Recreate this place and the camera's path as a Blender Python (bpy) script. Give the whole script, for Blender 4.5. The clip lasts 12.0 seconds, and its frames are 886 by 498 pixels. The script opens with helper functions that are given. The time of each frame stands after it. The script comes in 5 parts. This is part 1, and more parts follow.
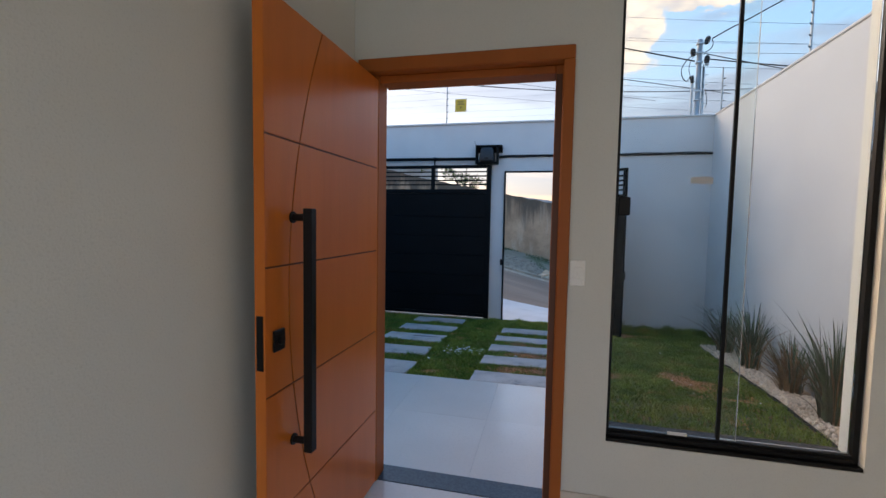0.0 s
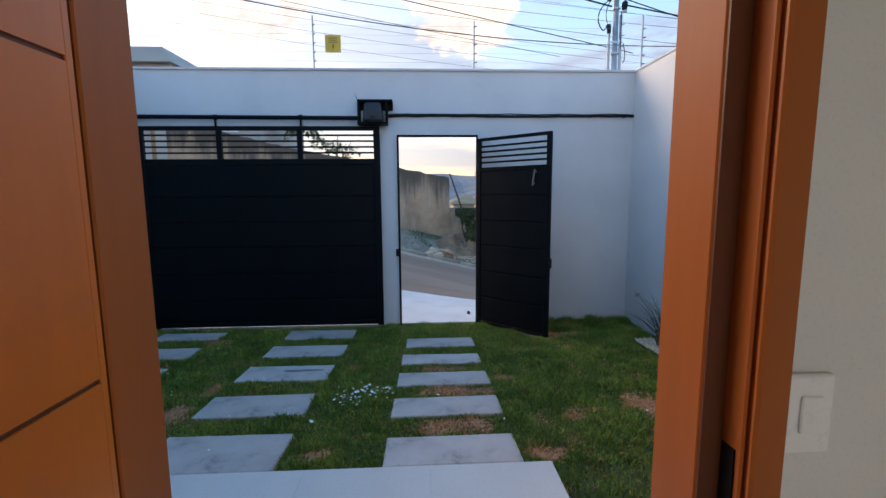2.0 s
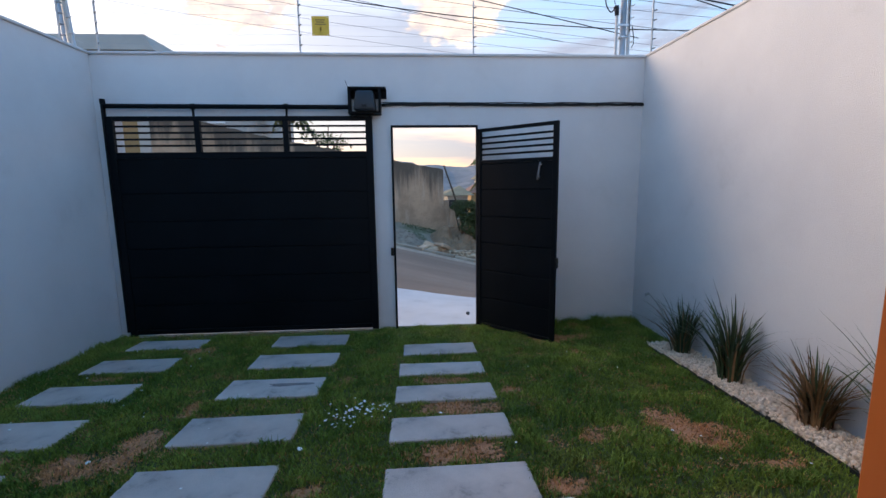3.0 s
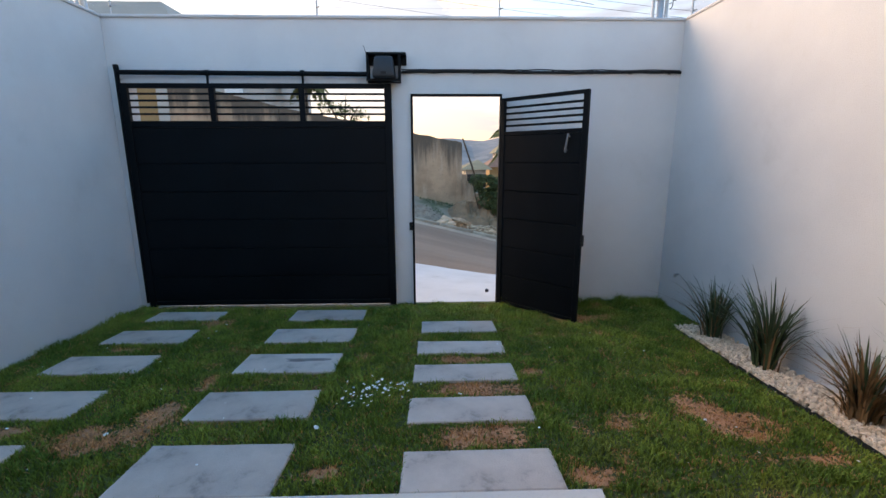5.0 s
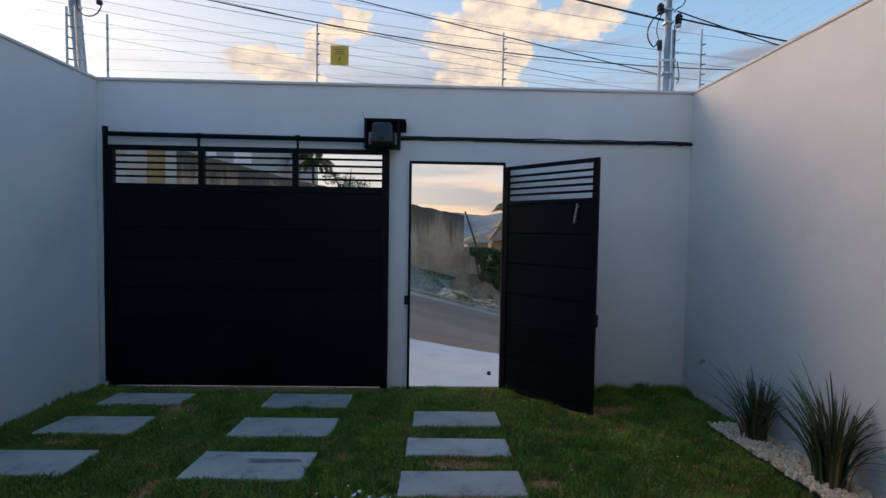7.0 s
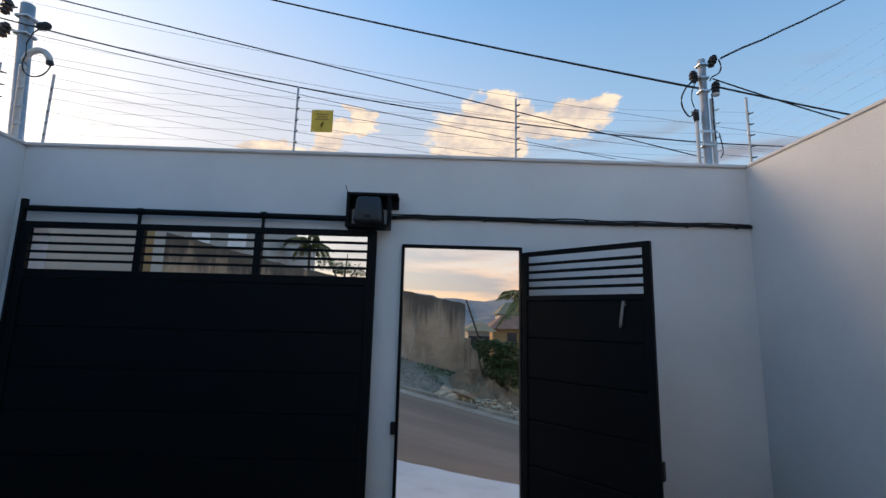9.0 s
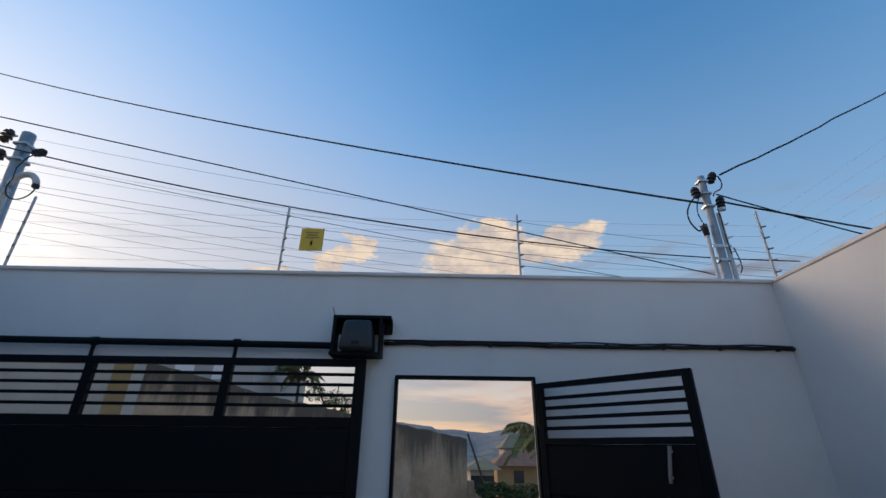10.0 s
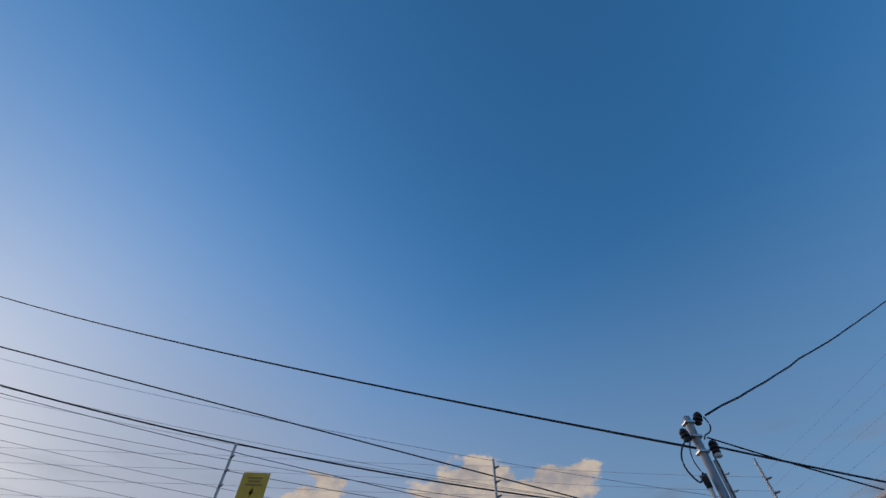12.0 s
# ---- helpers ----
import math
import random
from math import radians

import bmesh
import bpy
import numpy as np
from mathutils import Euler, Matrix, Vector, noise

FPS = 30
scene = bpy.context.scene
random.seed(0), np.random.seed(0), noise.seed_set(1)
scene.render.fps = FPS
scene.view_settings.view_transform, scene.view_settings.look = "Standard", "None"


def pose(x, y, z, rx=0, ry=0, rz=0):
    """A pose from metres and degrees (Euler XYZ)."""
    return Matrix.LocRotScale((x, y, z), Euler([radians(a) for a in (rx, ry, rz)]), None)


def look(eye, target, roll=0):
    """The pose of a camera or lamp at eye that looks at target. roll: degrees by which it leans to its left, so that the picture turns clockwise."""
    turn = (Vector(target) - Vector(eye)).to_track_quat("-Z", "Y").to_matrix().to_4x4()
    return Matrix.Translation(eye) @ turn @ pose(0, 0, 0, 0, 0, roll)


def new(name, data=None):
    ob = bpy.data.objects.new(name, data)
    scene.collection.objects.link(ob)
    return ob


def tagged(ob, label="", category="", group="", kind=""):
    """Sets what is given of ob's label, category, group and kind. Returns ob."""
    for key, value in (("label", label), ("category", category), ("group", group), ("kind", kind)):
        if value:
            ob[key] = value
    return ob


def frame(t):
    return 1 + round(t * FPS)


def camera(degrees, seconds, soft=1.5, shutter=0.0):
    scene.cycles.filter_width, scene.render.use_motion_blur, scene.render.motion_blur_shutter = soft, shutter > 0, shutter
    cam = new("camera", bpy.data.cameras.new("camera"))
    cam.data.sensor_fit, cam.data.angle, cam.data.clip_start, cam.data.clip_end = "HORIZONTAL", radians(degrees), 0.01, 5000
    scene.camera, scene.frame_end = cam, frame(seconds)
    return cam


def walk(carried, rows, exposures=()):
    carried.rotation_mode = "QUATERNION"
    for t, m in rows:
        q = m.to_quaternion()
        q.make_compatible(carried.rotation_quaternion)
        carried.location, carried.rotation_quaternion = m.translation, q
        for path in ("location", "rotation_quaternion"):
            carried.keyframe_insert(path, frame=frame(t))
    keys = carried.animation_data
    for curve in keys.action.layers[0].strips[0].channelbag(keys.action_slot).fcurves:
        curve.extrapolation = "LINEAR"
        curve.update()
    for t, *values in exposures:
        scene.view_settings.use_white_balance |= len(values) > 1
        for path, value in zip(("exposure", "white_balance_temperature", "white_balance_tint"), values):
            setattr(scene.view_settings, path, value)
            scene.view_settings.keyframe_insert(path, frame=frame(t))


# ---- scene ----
# ---------------------------------------------------------------- camera
cam = camera(90.4, 12.0)
PATH = [
    (0, (0.686, -6.894, 1.591), (0.223, -4.953, 1.464), 1.0),
    (0.5, (0.54, -6.438, 1.597), (0.224, -4.468, 1.455), 0.9),
    (1, (0.444, -6.02, 1.62), (0.264, -4.036, 1.446), -0.7),
    (1.5, (0.34, -5.674, 1.647), (0.299, -3.686, 1.426), -0.4),
    (2, (0.272, -5.393, 1.682), (0.372, -3.411, 1.431), -0.4),
    (2.5, (0.234, -5.2, 1.706), (0.378, -3.223, 1.437), -0.5),
    (3, (0.228, -5.048, 1.721), (0.36, -3.074, 1.431), -0.7),
    (3.5, (0.196, -4.951, 1.714), (0.307, -2.998, 1.299), -0.6),
    (5.5, (0.2, -4.87, 1.696), (0.245, -2.908, 1.31), 0.1),
    (6, (0.223, -4.802, 1.677), (0.261, -2.807, 1.532), 0.3),
    (6.5, (0.248, -4.679, 1.666), (0.289, -2.681, 1.585), 0.6),
    (8.5, (0.238, -3.725, 1.737), (0.29, -1.726, 1.783), 1.6),
    (9, (0.258, -3.514, 1.798), (0.299, -1.538, 2.106), 1.4),
    (9.5, (0.251, -3.302, 1.836), (0.282, -1.397, 2.443), 0.8),
    (10, (0.251, -3.141, 1.894), (0.292, -1.326, 2.733), 0.6),
    (10.5, (0.294, -3.092, 1.942), (0.339, -1.422, 3.041), 0.7),
    (11, (0.32, -3.07, 1.946), (0.381, -1.578, 3.276), 0.3),
    (11.5, (0.356, -3.075, 1.954), (0.417, -1.73, 3.433), 0.8),
    (12, (0.339, -3.089, 1.982), (0.419, -1.912, 3.597), 0.3),
]
EXPOSURES = [(0.0, 1.22, 6500, 10), (1.0, 1.30, 6600, 10), (1.5, 1.26, 6600, 10), (2.0, 1.36, 6550, 10), (2.5, 1.48, 6550, 10), (3.0, 1.26, 6650, 12), (3.5, 1.36, 7150, 12), (5.5, 1.68, 7600, 12), (6.0, 0.82, 7050, 10), (6.5, 0.66, 6850, 10), (8.5, 1.10, 7200, 10),
             (9.0, 0.74, 7050, 10), (9.5, 0.48, 6850, 10), (10.5, 0.22, 6550, 10), (11.0, 0.02, 6250, 10), (12.0, -0.28, 6150, 10)]
walk(cam, [(t, look(eye, target, roll)) for t, eye, target, roll in PATH], EXPOSURES)

# ---------------------------------------------------------------- world and light
SUN_AZ = radians(-54)      # clockwise from +y: the low sun stands beyond the street, to the west
SUN_EL = radians(13)
world = bpy.data.worlds.new("sky")
scene.world = world
world.use_nodes = True
wt = world.node_tree
wt.nodes.clear()


def wnode(kind, **kw):
    n = wt.nodes.new(kind)
    for k, v in kw.items():
        n.inputs[k].default_value = v
    return n


def wmath(op, a, b=None, c=None, clamp=False):
    n = wt.nodes.new("ShaderNodeMath")
    n.operation, n.use_clamp = op, clamp
    for i, v in enumerate((a, b, c)):
        if v is None:
            continue
        if isinstance(v, (int, float)):
            n.inputs[i].default_value = v
        else:
            wt.links.new(v, n.inputs[i])
    return n.outputs[0]


def wmix(fac, a, b):
    n = wt.nodes.new("ShaderNodeMix")
    n.data_type = "RGBA"
    for sock, v in ((n.inputs[0], fac), (n.inputs[6], a), (n.inputs[7], b)):
        if isinstance(v, (int, float)):
            sock.default_value = v
        elif isinstance(v, tuple):
            sock.default_value = (*v, 1)
        else:
            wt.links.new(v, sock)
    return n.outputs[2]


def wsmooth(v, lo, hi):
    n = wt.nodes.new("ShaderNodeMapRange")
    n.interpolation_type = "SMOOTHSTEP"
    wt.links.new(v, n.inputs[0])
    n.inputs[1].default_value, n.inputs[2].default_value = lo, hi
    return n.outputs[0]


sky = wt.nodes.new("ShaderNodeTexSky")
sky.sky_type, sky.sun_disc = "NISHITA", False
sky.sun_elevation, sky.sun_rotation = SUN_EL, SUN_AZ
sky.air_density, sky.dust_density, sky.ozone_density = 1.0, 0.9, 3.5
coord = wt.nodes.new("ShaderNodeTexCoord")
sep = wt.nodes.new("ShaderNodeSeparateXYZ")
wt.links.new(coord.outputs["Generated"], sep.inputs[0])
dx, dy, dz = sep.outputs
# two scales of cloud noise, flattened towards the horizon
flat = wt.nodes.new("ShaderNodeMapping")
flat.inputs["Scale"].default_value = (1.0, 1.0, 1.9)
wt.links.new(coord.outputs["Generated"], flat.inputs[0])
big = wnode("ShaderNodeTexNoise", Scale=4.2, Detail=9.0, Roughness=0.56, Distortion=0.25)
fine = wnode("ShaderNodeTexNoise", Scale=15.0, Detail=6.0, Roughness=0.6)
wt.links.new(flat.outputs[0], big.inputs["Vector"])
wt.links.new(flat.outputs[0], fine.inputs["Vector"])
puff = wmath("ADD", wmath("MULTIPLY", big.outputs[0], 0.68), wmath("MULTIPLY", fine.outputs[0], 0.32))


# the heaps' outlines are pushed in and out by the noise's own colours
churn = wt.nodes.new("ShaderNodeSeparateColor")
wt.links.new(big.outputs["Color"], churn.inputs[0])
curl = wt.nodes.new("ShaderNodeSeparateColor")
wt.links.new(fine.outputs["Color"], curl.inputs[0])


def billow(v, k):
    push = wmath("ADD", wmath("MULTIPLY", wmath("SUBTRACT", churn.outputs[k], 0.5), 0.16), wmath("MULTIPLY", wmath("SUBTRACT", curl.outputs[k], 0.5), 0.11))
    return wmath("ADD", v, push)


billow_x, billow_z = billow(dx, 1), billow(dz, 2)


def heap(x, z, rx, rz):
    """A heap of cumulus in the direction (x, 1, z): 1 in its middle, falling to 0 and below outside."""
    v = Vector((x, 1, z)).normalized()
    a = wmath("DIVIDE", wmath("SUBTRACT", billow_x, v.x), rx)
    b = wmath("DIVIDE", wmath("SUBTRACT", billow_z, v.z), rz)
    r2 = wmath("ADD", wmath("MULTIPLY", a, a), wmath("MULTIPLY", b, b))
    front = wmath("GREATER_THAN", dy, 0.0)
    return wmath("MULTIPLY", wmath("SUBTRACT", 1.0, wmath("SQRT", r2)), front)


towers = heap(0.115, 0.415, 0.135, 0.105)
for cloud in ((0.165, 0.500, 0.075, 0.075), (0.310, 0.468, 0.110, 0.040), (-0.195, 0.455, 0.055, 0.026), (-0.250, 0.410, 0.045, 0.045), (-0.350, 0.355, 0.120, 0.045)):
    towers = wmath("MAXIMUM", towers, heap(*cloud))
tower_mask = wsmooth(wmath("ADD", wmath("MULTIPLY", towers, 0.80), wmath("MULTIPLY", wmath("SUBTRACT", puff, 0.5), 0.85)), 0.06, 0.22)
# low broken bank near the horizon, thinning out with height
strata_map = wt.nodes.new("ShaderNodeMapping")
strata_map.inputs["Scale"].default_value = (1.0, 1.0, 6.0)
wt.links.new(coord.outputs["Generated"], strata_map.inputs[0])
strata = wnode("ShaderNodeTexNoise", Scale=3.4, Detail=5.0, Roughness=0.5, Distortion=0.3)
wt.links.new(strata_map.outputs[0], strata.inputs["Vector"])
bank = wmath("ADD", wmath("ADD", wmath("MULTIPLY", strata.outputs[0], 0.7), wmath("MULTIPLY", puff, 0.3)), wmath("MULTIPLY", wmath("SUBTRACT", 0.30, wmath("ABSOLUTE", dz)), 0.5))
bank_mask = wmath("MULTIPLY", wsmooth(bank, 0.42, 0.62), wsmooth(dz, 0.50, 0.34))
# height above the horizon gives the warm band, the bank's dull bellies and the lit heads
warm = wmix(wsmooth(dz, 0.03, 0.24), (3.5, 2.12, 1.36), (1.68, 1.62, 1.78))
belly = wmix(wsmooth(strata.outputs[0], 0.62, 0.44), (1.02, 1.06, 1.34), warm)
head = wmix(wsmooth(fine.outputs[0], 0.34, 0.66), (2.1, 1.85, 1.80), (3.7, 3.0, 2.35))
grade = wnode("ShaderNodeHueSaturation", Hue=0.494, Saturation=1.17, Value=1.28)
wt.links.new(sky.outputs[0], grade.inputs["Color"])
clear = grade.outputs[0]
# haze: pale low down, and paler towards the sun
sunward = wmath("ADD", wmath("MULTIPLY", dx, math.sin(SUN_AZ) * math.cos(SUN_EL)), wmath("ADD", wmath("MULTIPLY", dy, math.cos(SUN_AZ) * math.cos(SUN_EL)), wmath("MULTIPLY", dz, math.sin(SUN_EL))))
glare = wmath("MULTIPLY", wsmooth(sunward, 0.25, 0.90), wsmooth(dz, 0.92, 0.30))
low = wsmooth(dz, 0.82, 0.24)
toward = wmath("ADD", 0.44, wmath("MULTIPLY", wsmooth(sunward, -0.35, 0.75), 0.36))
haze = wmath("MAXIMUM", wmath("MULTIPLY", low, toward), wmath("MULTIPLY", glare, 0.76))
veil = wmix(haze, clear, wmix(wsmooth(dz, 0.02, 0.22), (2.95, 1.95, 1.30), wmix(glare, (1.56, 1.84, 2.16), (2.45, 2.02, 1.70))))
with_bank = wmix(wmath("MULTIPLY", wmath("MULTIPLY", bank_mask, 0.90), wmath("SUBTRACT", 1.0, wmath("MULTIPLY", glare, 0.8))), veil, belly)
with_heads = wmix(wmath("MULTIPLY", tower_mask, 0.94), with_bank, head)
background = wnode("ShaderNodeBackground", Strength=0.19)
wt.links.new(with_heads, background.inputs[0])
wout = wt.nodes.new("ShaderNodeOutputWorld")
wt.links.new(background.outputs[0], wout.inputs[0])

sun_data = bpy.data.lights.new("sun", "SUN")
sun_data.energy, sun_data.angle, sun_data.color = 1.25, radians(38), (1.0, 0.70, 0.45)
sun = new("sun", sun_data)
sun.matrix_world = look((-20, 10, 14), (-20 + 20 * math.cos(SUN_EL) * 0.81, 10 - 20 * math.cos(SUN_EL) * 0.59, 14 - 20 * math.sin(radians(24))))

# daylight entering by the wide glazed opening at the back of the room
rear_data = bpy.data.lights.new("rear_daylight", "AREA")
rear_data.shape, rear_data.size, rear_data.size_y, rear_data.energy, rear_data.color = "RECTANGLE", 1.45, 2.2, 4.9, (1.0, 0.975, 0.92)
rear = new("rear_daylight", rear_data)
rear.matrix_world = look((0.575, -8.66, 1.36), (0.575, 0.0, 1.36))


# ---------------------------------------------------------------- materials
def mat(name, a, b, scale=6.0, rough=0.6, bump=0.15, grain=90.0, metal=0.0, stain=None, spread=0.0, island=0.0, spec=0.5, stretch=(1, 1, 1), coat=0.0):
    """A surface of two tones. scale: the large variation, per metre; grain: the fine relief. stain: (colour, scale, from, to, amount).
    spread: variation from object to object; island: from piece to piece inside one mesh."""
    m = bpy.data.materials.new(name)
    m.use_nodes = True
    t = m.node_tree
    n, link = t.nodes, t.links.new
    p = n["Principled BSDF"]
    p.inputs["Metallic"].default_value = metal
    p.inputs["Specular IOR Level"].default_value = spec
    p.inputs["Coat Weight"].default_value = coat
    co = n.new("ShaderNodeTexCoord")
    mp = n.new("ShaderNodeMapping")
    mp.inputs["Scale"].default_value = stretch
    link(co.outputs["Object"], mp.inputs[0])

    def noisy(s, detail=5.0, r=0.6):
        x = n.new("ShaderNodeTexNoise")
        x.inputs["Scale"].default_value, x.inputs["Detail"].default_value, x.inputs["Roughness"].default_value = s, detail, r
        link(mp.outputs[0], x.inputs["Vector"])
        return x.outputs[0]

    def ramp(v, lo, hi, top=1.0):
        r = n.new("ShaderNodeMapRange")
        r.interpolation_type = "SMOOTHSTEP"
        link(v, r.inputs[0])
        r.inputs[1].default_value, r.inputs[2].default_value, r.inputs[4].default_value = lo, hi, top
        return r.outputs[0]

    def mixed(f, x, y):
        k = n.new("ShaderNodeMix")
        k.data_type = "RGBA"
        for s, v in ((k.inputs[0], f), (k.inputs[6], x), (k.inputs[7], y)):
            if isinstance(v, tuple):
                s.default_value = (*v, 1)
            elif isinstance(v, float):
                s.default_value = v
            else:
                link(v, s)
        return k.outputs[2]

    big_n, fine_n = noisy(scale), noisy(grain, 3.0)
    col = mixed(ramp(big_n, 0.32, 0.68), a, b)
    dark = tuple(c * 0.8 for c in a)
    col = mixed(ramp(fine_n, 0.5, 0.75, 0.45), col, dark)
    if stain:
        sc, ss, lo, hi, amount = stain
        col = mixed(ramp(noisy(ss, 7.0, 0.65), lo, hi, amount), col, sc)
    if spread or island:
        src = n.new("ShaderNodeObjectInfo").outputs["Random"] if spread else n.new("ShaderNodeNewGeometry").outputs["Random Per Island"]
        k = spread or island
        v = n.new("ShaderNodeMapRange")
        link(src, v.inputs[0])
        v.inputs[3].default_value, v.inputs[4].default_value = 1 - k, 1 + k
        hsv = n.new("ShaderNodeHueSaturation")
        link(v.outputs[0], hsv.inputs["Value"])
        link(col, hsv.inputs["Color"])
        col = hsv.outputs[0]
    link(col, p.inputs["Base Color"])
    rr = n.new("ShaderNodeMapRange")
    link(big_n, rr.inputs[0])
    rr.inputs[1].default_value, rr.inputs[2].default_value = 0.3, 0.7
    rr.inputs[3].default_value, rr.inputs[4].default_value = max(0.03, rough - 0.07), min(1, rough + 0.07)
    link(rr.outputs[0], p.inputs["Roughness"])
    if bump:
        bm_n = n.new("ShaderNodeBump")
        bm_n.inputs["Strength"].default_value, bm_n.inputs["Distance"].default_value = bump, 0.01
        link(fine_n, bm_n.inputs["Height"])
        link(bm_n.outputs[0], p.inputs["Normal"])
    return m


PLASTER = mat("exterior_plaster", (0.70, 0.70, 0.70), (0.64, 0.64, 0.645), 1.1, 0.85, 0.35, 130, stain=((0.50, 0.49, 0.47), 2.3, 0.56, 0.80, 0.35))
PAINT = mat("interior_paint", (0.76, 0.76, 0.715), (0.72, 0.72, 0.68), 0.8, 0.6, 0.10, 160)
CEIL = mat("ceiling_paint", (0.78, 0.78, 0.76), (0.74, 0.74, 0.72), 0.7, 0.8, 0.05, 120)
COPING = mat("coping_render", (0.66, 0.65, 0.65), (0.56, 0.55, 0.55), 3.0, 0.8, 0.3, 70, stain=((0.30, 0.29, 0.28), 6, 0.58, 0.8, 0.5))
WOOD = mat("stained_wood", (0.68, 0.188, 0.022), (0.55, 0.140, 0.015), 1.6, 0.34, 0.05, 26, stretch=(1, 1, 0.12), spec=0.45, coat=0.12)
# much darker than WOOD: for the door's core and the strip on the stop
WOOD_DARK = mat("darkened_wood", (0.135, 0.040, 0.010), (0.105, 0.031, 0.008), 2, 0.5, 0.05, 30, stretch=(1, 1, 0.15))
FRAME_WOOD = mat("frame_wood", (0.44, 0.122, 0.018), (0.30, 0.080, 0.011), 1.3, 0.52, 0.06, 30, stretch=(1, 1, 0.10), spec=0.35)
BLACK = mat("black_paint", (0.0026, 0.0040, 0.0056), (0.0038, 0.0056, 0.0076), 3.0, 0.5, 0.06, 60, stain=((0.008, 0.009, 0.011), 7, 0.62, 0.84, 0.3), spec=0.11)
BLACK_BAR = mat("black_enamel", (0.006, 0.006, 0.007), (0.009, 0.009, 0.010), 5.0, 0.4, 0.0, spec=0.25)
PLASTIC = mat("grey_plastic", (0.013, 0.015, 0.019), (0.020, 0.022, 0.027), 9, 0.5, 0.08, 150)
STEEL = mat("bare_steel", (0.55, 0.55, 0.56), (0.42, 0.42, 0.43), 12, 0.32, 0.05, 90, metal=1.0)
ZINC = mat("galvanised_steel", (0.52, 0.53, 0.54), (0.40, 0.41, 0.42), 8, 0.5, 0.05, 80, metal=0.6)
WHITE_PIPE = mat("grey_white_pvc", (0.62, 0.62, 0.60), (0.48, 0.48, 0.47), 4, 0.5, 0.05, 60)
CABLE = mat("cable_sheath", (0.012, 0.012, 0.014), (0.022, 0.022, 0.025), 6, 0.6, 0.0)
FENCE = mat("fence_wire_steel", (0.45, 0.46, 0.48), (0.38, 0.39, 0.41), 6, 0.45, 0.0)
THIN = mat("aluminium_wire", (0.16, 0.17, 0.19), (0.22, 0.23, 0.25), 6, 0.5, 0.0)
TILE = mat("porcelain_tile", (0.74, 0.668, 0.605), (0.70, 0.628, 0.565), 1.4, 0.17, 0.01, 60, spread=0.015)
GROUT = mat("grey_grout", (0.62, 0.605, 0.58), (0.56, 0.545, 0.525), 6, 0.9, 0.2, 120)
GRANITE = mat("dark_granite", (0.050, 0.056, 0.070), (0.085, 0.092, 0.105), 90, 0.2, 0.03, 220)
SLAB = mat("cement_slab", (0.62, 0.525, 0.465), (0.50, 0.420, 0.372), 3.5, 0.85, 0.35, 110, stain=((0.15, 0.13, 0.12), 3.2, 0.55, 0.70, 0.62), spread=0.09)
CONCRETE = mat("pavement_concrete", (0.62, 0.61, 0.60), (0.55, 0.54, 0.53), 1.5, 0.85, 0.3, 80, stain=((0.30, 0.28, 0.26), 3, 0.58, 0.8, 0.4))
ASPHALT = mat("worn_asphalt", (0.205, 0.136, 0.094), (0.30, 0.205, 0.143), 0.8, 0.9, 0.5, 70, stain=((0.27, 0.225, 0.185), 0.9, 0.52, 0.75, 0.6), stretch=(0.14, 1, 1))
KERB = mat("kerb_concrete", (0.50, 0.385, 0.28), (0.36, 0.270, 0.195), 3, 0.9, 0.4, 60, spread=0.12)
SOIL = mat("lawn_soil", (0.050, 0.068, 0.022), (0.075, 0.085, 0.030), 5, 0.95, 0.6, 60)
VERGE = mat("verge_dirt", (0.30, 0.22, 0.15), (0.42, 0.315, 0.22), 1.3, 0.95, 0.6, 30, stain=((0.095, 0.115, 0.040), 0.7, 0.52, 0.66, 0.8))
# the haze of distance is mixed into these greyed hill tones
HILL = mat("haze_greyed_land", (0.20, 0.205, 0.205), (0.26, 0.255, 0.245), 0.02, 0.95, 0.0, 0.12, stain=((0.130, 0.145, 0.142), 0.035, 0.5, 0.62, 0.8))
SPILL = mat("dried_spill", (0.20, 0.165, 0.155), (0.33, 0.285, 0.265), 12, 0.8, 0.1, 60)
PALM = mat("palm_leaves", (0.150, 0.165, 0.060), (0.215, 0.205, 0.085), 4, 0.55, 0.0, 40, island=0.3, spec=0.3)
PEBBLE = mat("white_pebbles", (0.84, 0.68, 0.52), (0.74, 0.57, 0.41), 8, 0.75, 0.15, 60, island=0.16)
GRASS = mat("lawn_blades", (0.098, 0.172, 0.022), (0.255, 0.320, 0.052), 3.2, 0.65, 0.0, 40, island=0.40, spec=0.25, stain=((0.340, 0.285, 0.095), 1.9, 0.52, 0.74, 0.42))
STRAW = mat("dry_blades", (0.66, 0.335, 0.155), (0.52, 0.255, 0.115), 3, 0.8, 0.0, 40, island=0.35, spec=0.2)
IRIS = mat("strap_leaves", (0.042, 0.072, 0.030), (0.065, 0.095, 0.042), 9, 0.5, 0.0, 60, island=0.40, spec=0.35)
IRIS_DRY = mat("withered_leaves", (0.26, 0.155, 0.075), (0.16, 0.095, 0.046), 9, 0.75, 0.0, 60, island=0.4, spec=0.2)
LEAF = mat("bush_leaves", (0.058, 0.092, 0.033), (0.105, 0.132, 0.052), 3, 0.6, 0.0, 40, island=0.45, spec=0.3)
BARK = mat("bark", (0.13, 0.095, 0.065), (0.085, 0.062, 0.045), 9, 0.95, 0.6, 40)
RUBBLE = mat("rubble", (0.66, 0.475, 0.320), (0.46, 0.320, 0.205), 4, 0.95, 0.5, 40, spread=0.25)
